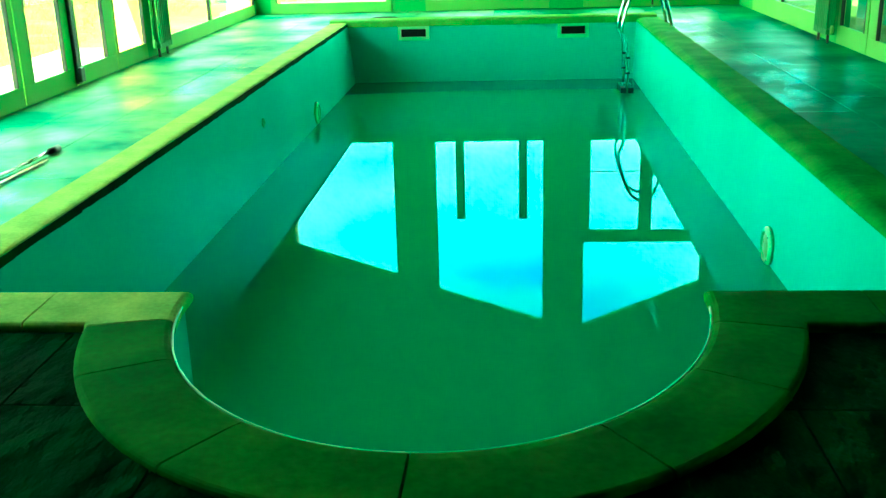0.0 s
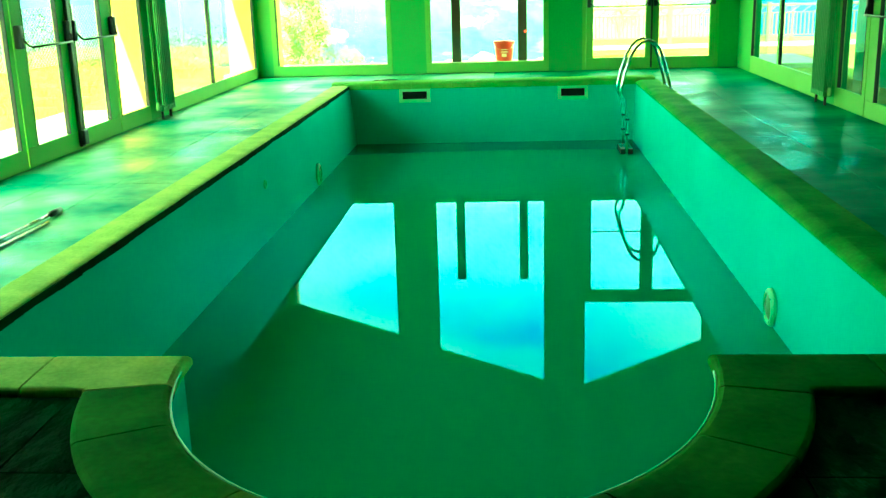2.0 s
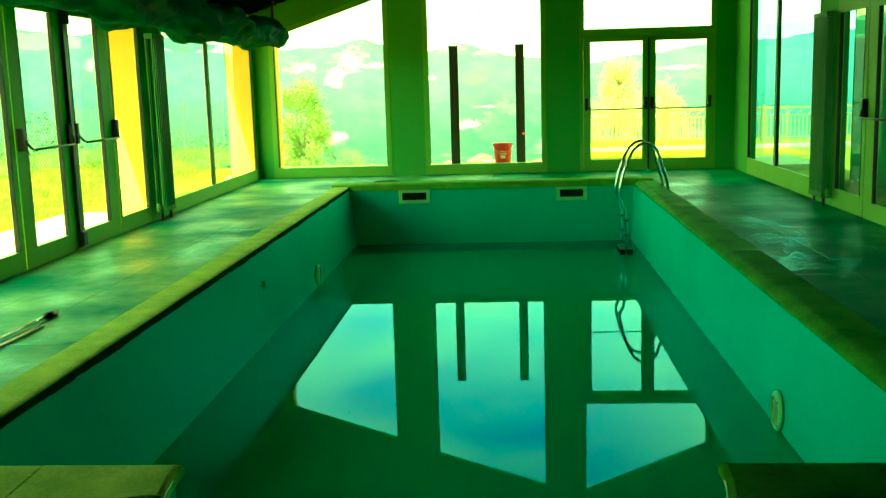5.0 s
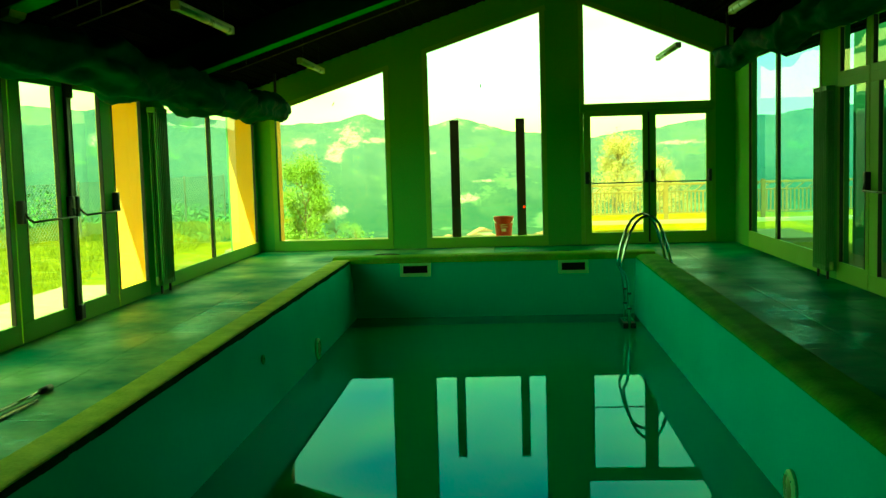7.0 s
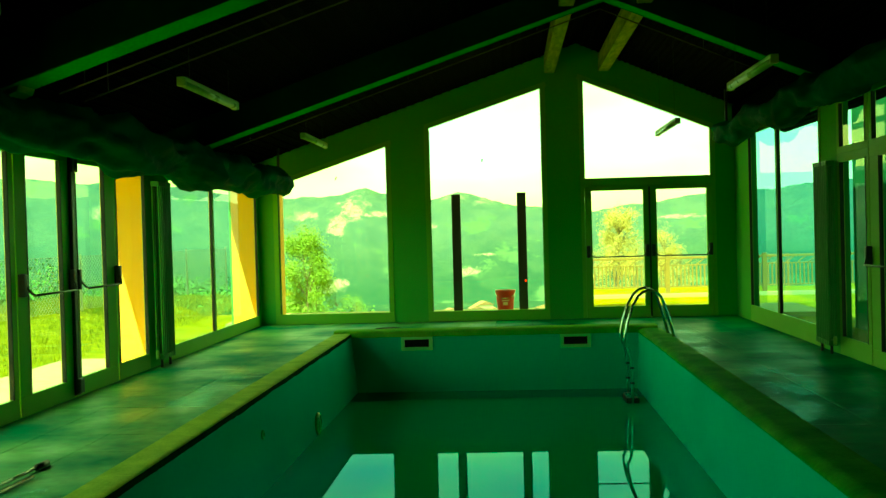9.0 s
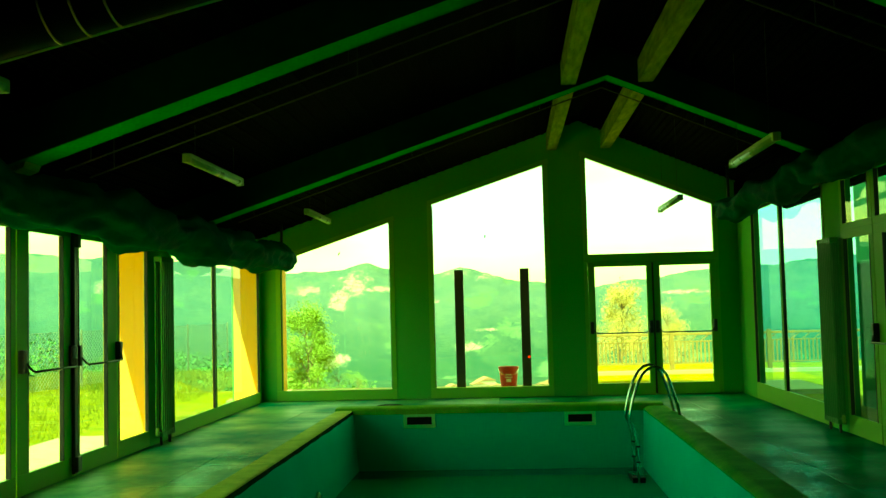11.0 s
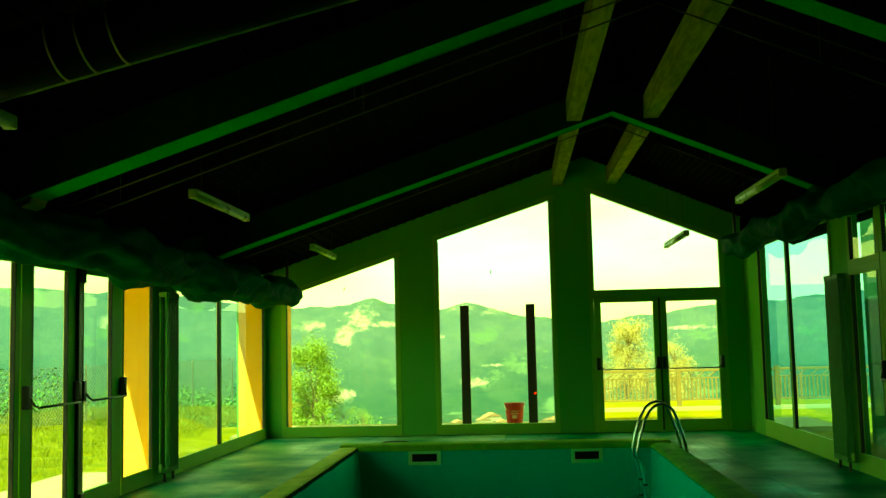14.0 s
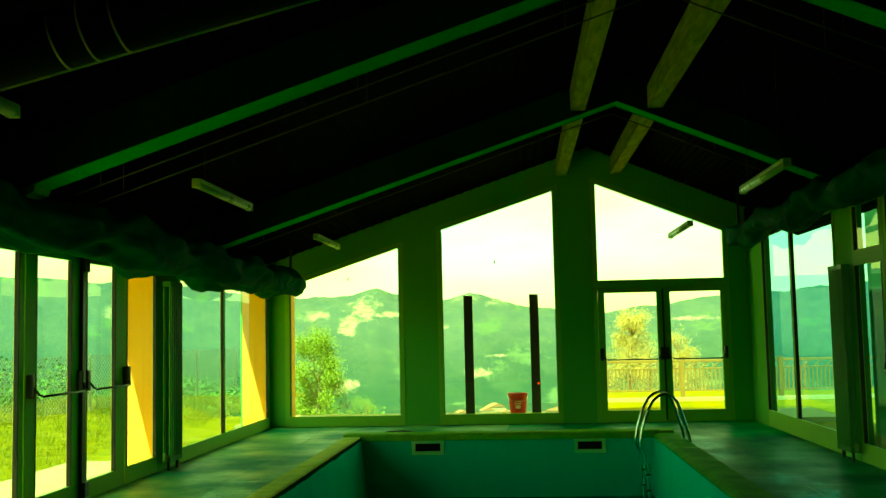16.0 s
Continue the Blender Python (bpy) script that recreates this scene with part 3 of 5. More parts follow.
part("dark_nose", bm, NOSE_DARK, coping, "black-green lower edge of the coping stones")

# pale bead painting the bright lip of the coping along the round bay
part("lit_lip", tubed([(*bay_point(math.radians(d), -0.033)[0], -0.014) for d in range(186, 355, 4)], 0.005, 6), BEAD, coping, "pale green bead for the lit lip", smooth=True)

corner_stone(-1, -1.862)
corner_stone(1, 1.412)

# ---- gable wall ----
wall_n = bmesh.new()
T0, T1 = FAR, FAR + 0.34


def top_l(x):
    return 2.98 + 0.325 * (x + 2.01)


def top_r(x):
    return 3.95 - 0.41 * (x - 1.26)


for pts in (
    [(LEFT - 0.5, -0.3), (-3.93, -0.3), (-3.93, roof_z(-3.93, CEIL_Z)), (LEFT - 0.5, roof_z(LEFT - 0.5, CEIL_Z))],
    [(-1.93, -0.3), (-1.37, -0.3), (-1.37, roof_z(-1.37, CEIL_Z)), (-1.93, roof_z(-1.93, CEIL_Z))],
    [(0.64, -0.3), (1.18, -0.3), (1.18, roof_z(1.18, CEIL_Z)), (RIDGE_X, CEIL_Z), (0.64, roof_z(0.64, CEIL_Z))],
    [(3.36, -0.3), (RIGHT + 0.14, -0.3), (RIGHT + 0.14, roof_z(RIGHT + 0.14, CEIL_Z)), (3.36, roof_z(3.36, CEIL_Z))],
    [(-3.93, top_l(-3.93)), (-1.93, top_l(-1.93)), (-1.93, roof_z(-1.93, CEIL_Z)), (-3.93, roof_z(-3.93, CEIL_Z))],
    [(-1.37, top_l(-1.37) + 0.045), (0.64, top_l(0.64) + 0.035), (0.64, roof_z(0.64, CEIL_Z)), (-1.37, roof_z(-1.37, CEIL_Z))],
    [(1.18, top_r(1.18)), (3.36, top_r(3.36)), (3.36, roof_z(3.36, CEIL_Z)), (1.18, roof_z(1.18, CEIL_Z))],
    [(-3.93, -0.3), (-1.93, -0.3), (-1.93, -0.02), (-3.93, -0.02)],
    [(-1.37, -0.3), (0.64, -0.3), (0.64, -0.02), (-1.37, -0.02)],
    [(1.18, -0.3), (3.36, -0.3), (3.36, -0.02), (1.18, -0.02)],
):
    prism(wall_n, pts, T0, T1)
prism(wall_n, [(-3.928, -0.018), (-3.835, -0.018), (-3.835, top_l(-3.835) - 0.01), (-3.928, top_l(-3.928) - 0.01)], FAR + 0.075, T1 - 0.003)
wall_n.normal_update()
ob = mesh_object("wall_north", wall_n, [WHITE, OCHRE])
for p in ob.data.polygons:
    # ochre render on the outer face and on the reveal of the westernmost light
    p.material_index = 1 if p.normal.y > 0.5 or (p.normal.x > 0.5 and p.center.x < -3.5) else 0
tagged(ob, "white painted gable wall between tall windows, ochre outside", "wall", kind="structure")


def bar_between(a, b, width, y0, y1):
    """A frame bar of that width from a to b in the x-z plane, on the right-hand side of its way."""
    a, b = Vector(a), Vector(b)
    d = (b - a).normalized()
    n = Vector((d.y, -d.x)) * width
    return prismed([tuple(a), tuple(b), tuple(b + n), tuple(a + n)], y0, y1, bevel=0.006)


def gable_window(name, x0, x1, z0, zl, zr, label):
    """Fixed light with a sloping head: opening corners in x and z."""
    w = tagged(new(name), label, "window", "gable windows", "structure")
    y0, y1 = FAR - 0.012, FAR + 0.07
    part("sill_rail", boxed(x0, x1, y0 - 0.004, y1, z0, z0 + 0.165, bevel=0.006), FRAME, w)
    part("frame_side", boxed(x0, x0 + 0.08, y0, y1, z0 + 0.166, zl - 0.03, bevel=0.006), FRAME, w)
    part("frame_side", boxed(x1 - 0.08, x1, y0, y1, z0 + 0.166, zr - 0.03, bevel=0.006), FRAME, w)
    part("frame_head", bar_between((x0, zl), (x1, zr), 0.08, y0 - 0.003, y1), FRAME, w)
    inner = [(x0 + 0.07, z0 + 0.15), (x1 - 0.07, z0 + 0.15), (x1 - 0.07, zr - 0.07), (x0 + 0.07, zl - 0.07)]
    pane = pane_part(prismed(inner, FAR + 0.03, FAR + 0.036), w, (0, -1, 0))
    g = bmesh.new()
    box(g, x0 + 0.08, x0 + 0.09, FAR + 0.012, FAR + 0.029, z0 + 0.17, zl - 0.1)
    box(g, x1 - 0.09, x1 - 0.08, FAR + 0.012, FAR + 0.029, z0 + 0.17, zr - 0.1)
    part("gasket", g, GASKET, w)
    return w


wa = gable_window("window_1", -3.93, -1.93, -0.02, top_l(-3.93), top_l(-1.93), "tall white-framed gable window with a sloping head")
wb = gable_window("window_2", -1.37, 0.64, -0.02, top_l(-1.37) + 0.045, top_l(0.64) + 0.035, "tall white-framed gable window with a steep sloping head")

def fleck(owner, x, z, lean):
    """A small dark fleck on a pane."""
    bm = bmesh.new()
    box(bm, -0.009, 0.009, -0.004, 0.0, -0.03, 0.03, bevel=0.003)
    bm.transform(Matrix.Translation((x, FAR + 0.0295, z)) @ Matrix.Rotation(lean, 4, "Y"))
    part("pane_fleck", bm, DARK, owner, "small dark fleck on the pane")


fleck(wa, -2.86, 2.4, 0.5)
fleck(wb, -0.42, 2.62, 0.1)
# light over the gable door
w3 = tagged(new("window_3"), "white-framed light over the gable door", "window", "gable windows", "structure")
y0, y1 = FAR - 0.012, FAR + 0.07
part("transom", boxed(1.18, 3.36, y0 - 0.006, y1, 2.14, 2.27, bevel=0.006), FRAME, w3)
part("frame_side", boxed(1.18, 1.26, y0, y1, 2.271, top_r(1.18) - 0.04, bevel=0.006), FRAME, w3)
part("frame_side", boxed(3.28, 3.36, y0, y1, 2.271, top_r(3.36) - 0.04, bevel=0.006), FRAME, w3)
part("frame_head", bar_between((1.18, top_r(1.18)), (3.36, top_r(3.36)), 0.08, y0 - 0.003, y1), FRAME, w3)
pane = pane_part(prismed([(1.25, 2.26), (3.29, 2.26), (3.29, top_r(3.29) - 0.07), (1.25, top_r(1.25) - 0.07)], FAR + 0.03, FAR + 0.036), w3, (0, -1, 0))


def gable_door():
    d = tagged(new("door_1"), "white glazed double door with black push bars", "door", kind="structure")
    part("jamb", boxed(1.18, 1.24, y0, y1, -0.02, 2.138, bevel=0.005), FRAME, d)
    part("jamb", boxed(3.30, 3.36, y0, y1, -0.02, 2.138, bevel=0.005), FRAME, d)
    for x0_, x1_ in ((1.245, 2.275), (2.295, 3.295)):
        leaf = tagged(part("door_leaf", boxed(x0_, x1_, y0 - 0.004, y1 - 0.01, -0.018, 0.165, bevel=0.006), FRAME, d), "white aluminium leaf")
        part("leaf_rail", boxed(x0_, x1_, y0 - 0.004, y1 - 0.01, 2.06, 2.132, bevel=0.006), FRAME, leaf)
        part("stile", boxed(x0_, x0_ + 0.11, y0 - 0.004, y1 - 0.01, 0.166, 2.059, bevel=0.006), FRAME, leaf)
        part("stile", boxed(x1_ - 0.085, x1_, y0 - 0.004, y1 - 0.01, 0.166, 2.059, bevel=0.006), FRAME, leaf)
        pane_part(boxed(x0_ + 0.08, x1_ - 0.07, FAR + 0.02, FAR + 0.026, 0.15, 2.07), leaf, (0, -1, 0))
        push_bar(d, Vector((x0_ + 0.04, FAR - 0.02, 1.07)), Vector((x1_ - 0.04, FAR - 0.02, 1.07)), Vector((0, -1, 0)))
    part("door_stop", boxed(1.2, 3.34, FAR + 0.062, FAR + 0.075, 2.09, 2.2), FRAME, d)
    part("bolt_strip", boxed(2.272, 2.3, y0 - 0.03, y0 - 0.005, 0.0, 2.11, bevel=0.006), BLACK, d, "black centre bolt strip")
    return d


def push_bar(owner, a, b, out):
    """Panic bar: two end cases, two cranked arms and the bar."""
    along = (b - a).normalized()
    for p, s in ((a, 1), (b, -1)):
        m = Matrix.Translation(p + out * 0.035) @ Matrix([[along.x, out.x, 0, 0], [along.y, out.y, 0, 0], [0, 0, 1, 0], [0, 0, 0, 1]])
        bm = bmesh.new()
        box(bm, -0.03, 0.03, -0.035, 0.03, -0.1, 0.1, bevel=0.018)
        bm.transform(m)
        case = part("bar_case", bm, BLACK, owner, "black push bar end case", smooth=False)
        part("bar_arm", tubed([p + out * 0.05 + Vector((0, 0, 0.0)), p + out * 0.085 + Vector((0, 0, -0.07)) + along * s * 0.05, p + out * 0.1 + Vector((0, 0, -0.09)) + along * s * 0.09], 0.011, 8), BLACK, case, smooth=True)
    part("push_bar", tubed([a + out * 0.1 + Vector((0, 0, -0.09)) + along * 0.08, b + out * 0.1 + Vector((0, 0, -0.09)) - along * 0.08], 0.011, 8), BLACK, owner, "thin black push bar", smooth=True)


gable_door()

# ---- side walls ----
DEPTH = 0.42


def side_wall(name, x_in, out, top, spans, outer, label, depth=DEPTH):
    """Piers, sills and heads of a side wall, white inside and ochre outside; spans are openings in y with their head height."""
    bm = bmesh.new()
    xs = sorted((x_in, x_in + out * depth))
    y = BACK
    for a, b, head in spans:
        box(bm, *xs, y, a, -0.3, top)
        box(bm, *xs, a, b, head, top)
        box(bm, *xs, a, b, -0.3, -0.021)
        y = b
    box(bm, *xs, y, FAR - 0.002, -0.3, top)
    bm.normal_update()
    ob = mesh_object(name, bm, [WHITE, outer])
    for p in ob.data.polygons:
        inside = (p.normal.x * out < -0.5)
        p.material_index = 0 if inside else 1
    return tagged(ob, label, "wall", kind="structure")


HEAD_L, HEAD_R = 2.32, 2.85
side_wall("wall_west", LEFT, -1, roof_z(LEFT, CEIL_Z) - 0.02, [(3.4, 11.34, HEAD_L), (12.08, 16.42, HEAD_L)], OCHRE, "white inner and ochre outer side wall with piers")
side_wall("wall_east", RIGHT, 1, roof_z(RIGHT, CEIL_Z) - 0.02, [(8.28, 11.5, HEAD_R), (12.1, 15.64, HEAD_R)], SHADE_WALL, "pale inner side wall with piers, outer render toned for shade", 0.12)
# near-black strip laid over the wall where shade falls below the eaves
tagged(mesh_object("eaves_shade", boxed(RIGHT - 0.025, RIGHT - 0.002, BACK + 0.01, FAR - 0.004, HEAD_R + 0.03, roof_z(RIGHT, CEIL_Z) - 0.03, bevel=0.004), WOOD), "near-black strip added for the shade under the eaves", "board", kind="structure")
# unseen end wall, kept near black so it throws no light forward
tagged(mesh_object("wall_south", prismed([(LEFT - 0.5, -0.3), (RIGHT + 0.5, -0.3), (RIGHT + 0.5, roof_z(RIGHT + 0.5, CEIL_Z)), (RIDGE_X, CEIL_Z), (LEFT - 0.5, roof_z(LEFT - 0.5, CEIL_Z))], BACK - 0.3, BACK), WOOD), "plain unseen end wall of the hall, near black against bounce light", "wall", kind="structure")


# an added wall east of the hall that blocks light and sunlit ground
tagged(mesh_object("wall_blocker", boxed(5.0, 5.3, BACK - 2, 15.0, -0.4, 3.5), SHADE_WALL), "added plain wall blocking light beside the hall", "wall", kind="structure")


def side_light(owner, x_in, out, a, b, z0, z1, sill=0.17, edge=0.09, far_edge=None):
    """One glazed field in a side wall between y = a and y = b: four bars, gaskets and the pane."""
    x0_, x1_ = sorted((x_in - out * 0.012, x_in + out * 0.022))
    wide, top = far_edge or edge, min(max(edge, 0.05), 0.1)
    part("sill_rail", boxed(x0_, x1_, a, b, z0, z0 + sill, bevel=0.005), FRAME, owner)
    part("head_rail", boxed(x0_, x1_, a, b, z1 - top, z1, bevel=0.005), FRAME, owner)
    part("stile", boxed(x0_, x1_, a, a + edge, z0 + sill + 0.001, z1 - top - 0.001, bevel=0.005), FRAME, owner)
    part("stile", boxed(x0_, x1_, b - wide, b, z0 + sill + 0.001, z1 - top - 0.001, bevel=0.005), FRAME, owner)
    gx = sorted((x_in + out * 0.006, x_in + out * 0.01))
    pane_part(boxed(*gx, a + edge - 0.01, b - wide + 0.01, z0 + sill - 0.01, z1 - top + 0.01), owner, (-out, 0, 0))
    g = bmesh.new()
    ge = sorted((x_in - out * 0.016, x_in + out * 0.0225))
    box(g, *ge, a + edge, a + edge + 0.012, z0 + sill, z1 - top)
    box(g, *ge, b - wide - 0.012, b - wide, z0 + sill, z1 - top)
    part("gasket", g, GASKET, owner, "black glazing gasket")
    # added cream strip paints the sunlit outer edge of the far stile
    xo = sorted((x_in + out * 0.0228, x_in + out * 0.034))
    part("sunlit_edge", boxed(*xo, b - wide, b - wide + 0.016, z0 + sill, z1 - top, bevel=0.003), CREAM, owner, "cream strip for the sunlit frame edge")


def double_door(name, x_in, out, a, mid, b, head, label):
    d = tagged(new(name), label, "door", "side doors", "structure")
    side_light(d, x_in, out, a, mid - 0.012, -0.02, head, edge=0.19, far_edge=0.18)
    side_light(d, x_in, out, mid + 0.012, b, -0.02, head, edge=0.12, far_edge=0.25)
    inn = Vector((-out, 0, 0))
    for p, q in ((a + 0.03, mid - 0.06), (mid + 0.05, b - 0.03)):
        push_bar(d, Vector((x_in - out * 0.014, p, 1.1)), Vector((x_in - out * 0.014, q, 1.1)), inn)
    xs = sorted((x_in - out * 0.05, x_in - out * 0.013))
    part("bolt_strip", boxed(*xs, mid - 0.035, mid + 0.035, 0.0, head - 0.03, bevel=0.008), BLACK, d, "black centre bolt strip")
    part("bolt_case", boxed(*sorted((x_in - out * 0.085, x_in - out * 0.05)), mid - 0.045, mid + 0.045, 0.02, 0.16, bevel=0.015), BLACK, d)
    part("bolt_case", boxed(*sorted((x_in - out * 0.085, x_in - out * 0.05)), mid - 0.045, mid + 0.045, head - 0.2, head - 0.02, bevel=0.015), BLACK, d)
    return d


# west side
w4 = tagged(new("window_4"), "white-framed full-height side window", "window", "side windows", "structure")
# unseen near light, added to brighten the near deck and pool
side_light(w4, LEFT, -1, 3.4, 4.4, -0.02, HEAD_L)
side_light(w4, LEFT, -1, 4.4, 6.3, -0.02, HEAD_L)
side_light(w4, LEFT, -1, 6.3, 8.24, -0.02, HEAD_L)
double_door("door_2", LEFT, -1, 8.26, 9.33, 10.4, HEAD_L, "white glazed double door with black cranked push bars")
w5 = tagged(new("window_5"), "narrow white-framed side light beside the door", "window", "side windows", "structure")
side_light(w5, LEFT, -1, 10.42, 11.34, -0.02, HEAD_L, edge=0.035)
w6 = tagged(new("window_6"), "white-framed full-height side window in two lights", "window", "side windows", "structure")
side_light(w6, LEFT, -1, 12.08, 13.94, -0.02, HEAD_L, edge=0.03)
side_light(w6, LEFT, -1, 13.94, 16.42, -0.02, HEAD_L, edge=0.03)
# east side
w7 = tagged(new("window_7"), "tall white-framed side window in two lights", "window", "side windows", "structure")
side_light(w7, RIGHT, 1, 12.1, 14.02, -0.02, HEAD_R, sill=0.24, edge=0.04)
side_light(w7, RIGHT, 1, 14.02, 15.64, -0.02, HEAD_R, sill=0.24, edge=0.04)
double_door("door_3", RIGHT, 1, 8.3, 9.4, 10.5, 2.2, "white glazed double door with black cranked push bars")
w8 = tagged(new("window_8"), "white-framed lights beside and over the door", "window", "side windows", "structure")
side_light(w8, RIGHT, 1, 10.52, 11.5, -0.02, 2.2, sill=0.2)
side_light(w8, RIGHT, 1, 10.52, 11.5, 2.2, HEAD_R, sill=0.08)
side_light(w8, RIGHT, 1, 8.3, 10.5, 2.2, HEAD_R, sill=0.08)

# ---- roof ----
bm = bmesh.new()
E0, E1 = LEFT - 0.64, RIGHT + 1.0
prism(bm, [(E0, roof_z(E0, CEIL_Z)), (RIDGE_X, CEIL_Z), (E1, roof_z(E1, CEIL_Z)), (E1, roof_z(E1, CEIL_Z) + 0.08), (RIDGE_X, CEIL_Z + 0.08), (E0, roof_z(E0, CEIL_Z) + 0.08)], BACK - 0.6, FAR + 0.7)
# board joints
for k in range(1, 40):
    s = k / 40
    for xa, xb in ((E0, RIDGE_X), (RIDGE_X, E1)):
        x = xa + (xb - xa) * s
        z = roof_z(x, CEIL_Z)
        box(bm, x - 0.02, x + 0.02, BACK, FAR, z - 0.012, z + 0.01)
tagged(mesh_object("ceiling", bm, WOOD), "near-black timber board ceiling under a pitched roof", "ceiling", kind="structure")
tagged(mesh_object("roof", prismed([(E0, roof_z(E0, CEIL_Z) + 0.085), (RIDGE_X, CEIL_Z + 0.085), (E1, roof_z(E1, CEIL_Z) + 0.085), (E1, roof_z(E1, CEIL_Z) + 0.3), (RIDGE_X, CEIL_Z + 0.3), (E0, roof_z(E0, CEIL_Z) + 0.3)], BACK - 0.6, FAR + 0.7), ROOF_TILE), "terracotta tiled pitched roof", "roof", kind="structure")


def rafter(y):
    """A deep gable frame that spans the hall, its soffit following the roof."""
    xs = [LEFT + 0.0, RIDGE_X, RIGHT - 0.0]
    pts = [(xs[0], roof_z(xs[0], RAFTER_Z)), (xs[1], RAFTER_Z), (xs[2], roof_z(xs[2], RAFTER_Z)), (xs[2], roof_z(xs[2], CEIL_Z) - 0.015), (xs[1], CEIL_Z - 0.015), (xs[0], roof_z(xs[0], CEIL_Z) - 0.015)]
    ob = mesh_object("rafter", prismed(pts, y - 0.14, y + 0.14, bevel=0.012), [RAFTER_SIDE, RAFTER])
    # lit tone on the soffit, shaded tone on the sides
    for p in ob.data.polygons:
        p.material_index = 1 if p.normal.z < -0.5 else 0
    return tagged(ob, "deep painted rafter frame across the hall", "rafter", "roof rafters", "structure")


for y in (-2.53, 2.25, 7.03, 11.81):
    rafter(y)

def corbel(y):
    """Bare timber block under the west end of a rafter, in two pieces."""
    t = thing("corbel", "bare yellow timber corbel under the rafter end", "corbel", "rafter corbels", (0, y, 0))
    for x0_, x1_ in ((-3.74, -3.6), (-3.58, -3.42)):
        za, zb = roof_z(x0_, RAFTER_Z) - 0.004, roof_z(x1_, RAFTER_Z) - 0.004
        part("block", prismed([(x0_, za), (x1_, zb), (x1_ - 0.02, zb - 0.05), (x0_, za - 0.05)], -0.12, 0.12, bevel=0.006), BEAM, t)


corbel(7.03)

for x0_, x1_ in ((0.69, 0.72), (1.605, 1.6)):
    bm = bmesh.new()
    box(bm, -0.086, 0.086, 0, FAR - 0.002 - BACK, 4.01, 4.28, bevel=0.008)
    for v in bm.verts:
        v.co.x += x0_ + (x1_ - x0_) * v.co.y / (FAR - BACK)
        v.co.y += BACK
    ob = mesh_object("ridge_beam", bm, BEAM)
    tagged(ob, "long yellow laminated timber beam under the ridge", "beam", "ridge beams", "structure")

# ---- things in the hall ----


def fluorescent(x, y, z, length):
    """Hanging batten lamp along y: body, ribbed cover, two end caps, two rods."""
    t = thing("fluorescent_lamp", "long off-white fluorescent batten lamp, unlit, hanging from the roof", "lamp", "batten lamps under the roof", (x, y, z))
    body = part("lamp_body", boxed(-0.04, 0.04, 0.03, length - 0.03, 0.025, 0.06, bevel=0.01), LAMP_BODY, t)
    bm = bmesh.new()
    tube(bm, [(0, 0.03, 0.015), (0, length - 0.03, 0.015)], 0.036, 14)
    part("cover", bm, DIFFUSER, t, "clear ribbed cover", smooth=True)
    for yy in (0.0, length - 0.05):
        part("end_cap", boxed(-0.039, 0.039, yy, yy + 0.05, -0.021, 0.062, bevel=0.018), LAMP_BODY, body)
    up = roof_z(x, CEIL_Z) - z
    for yy in (0.25, length - 0.25):
        part("hanger", tubed([(0, yy, 0.055), (0, yy, up)], 0.0015, 6), BLACK, t, "thin dark hanging wire")
    return t


for x, y, z, n in ((-2.8, 8.55, 2.8, 1.75), (-2.77, 13.55, 2.8, 1.7), (2.32, 8.9, 2.86, 1.75), (2.25, 13.45, 2.82, 1.8), (-2.95, 4.0, 2.8, 1.7)):
    fluorescent(x, y, z, n)


def cloth_roll(name, x, z, y0, y1, radius, seed, sag, label, rise=0.0):
    """A gathered roll of cloth hung along the eaves, lumpy and sagging between its ties."""
    t = thing(name, label, "cloth roll", "rolled covers under the eaves", (x, y0, z))
    bm = bmesh.new()
    n, sides = 260, 36
    rings = []
    for i in range(n + 1):
        s = i / n
        y = (y1 - y0) * s
        hang = sag * (0.5 - 0.5 * math.cos(2 * math.pi * y / 2.3 + seed)) + 0.05 * noise.noise(Vector((seed, y * 0.9, 0))) - rise * (1 - s) ** 1.3
        size = radius * (1 + 0.4 * noise.noise(Vector((seed + 4, y * 1.1, 2))))
        if s > 0.985:
            size *= math.sqrt(max(0.05, 1 - ((s - 0.985) / 0.015) ** 2 * 0.8))
        ring = []
        for k in range(sides):
            a = 2 * math.pi * k / sides
            fold = 1 + 0.28 * noise.noise(Vector((2.2 * math.cos(a), 2.2 * math.sin(a) + seed, y * 1.6))) + 0.07 * math.sin(5 * a + y * 2.4 + 2 * noise.noise(Vector((y, seed, 0)))) + 0.16 * noise.fractal(Vector((1.6 * math.cos(a) + seed, 1.6 * math.sin(a), y * 3.4)), 0.8, 2.1, 3)
            ring.append(bm.verts.new((size * 1.25 * fold * math.cos(a), y, -hang + size * fold * math.sin(a))))
        rings.append(ring)
    for a, b in zip(rings, rings[1:]):
        for k in range(sides):
            bm.faces.new((a[k], a[(k + 1) % sides], b[(k + 1) % sides], b[k]))
    bm.faces.new(rings[0][::-1])
    bm.faces.new(rings[-1])
    part("cloth", bm, FABRIC, t, smooth=True)
    part("hanging_strap", boxed(-0.02, 0.02, y1 - y0 - 0.32, y1 - y0 - 0.28, radius * 0.8, roof_z(x, CEIL_Z) - z, bevel=0.004), BLACK, t)
    return t


cloth_roll("cloth_roll", -3.66, 2.3, 2.0, 16.2, 0.2, 1.3, 0.06, "grey-green tarpaulin roll sagging under the west eaves", rise=0.2)
cloth_roll("cloth_roll", 3.36, 2.9, 2.0, 16.0, 0.16, 5.1, 0.08, "grey-green tarpaulin roll sagging under the east eaves")


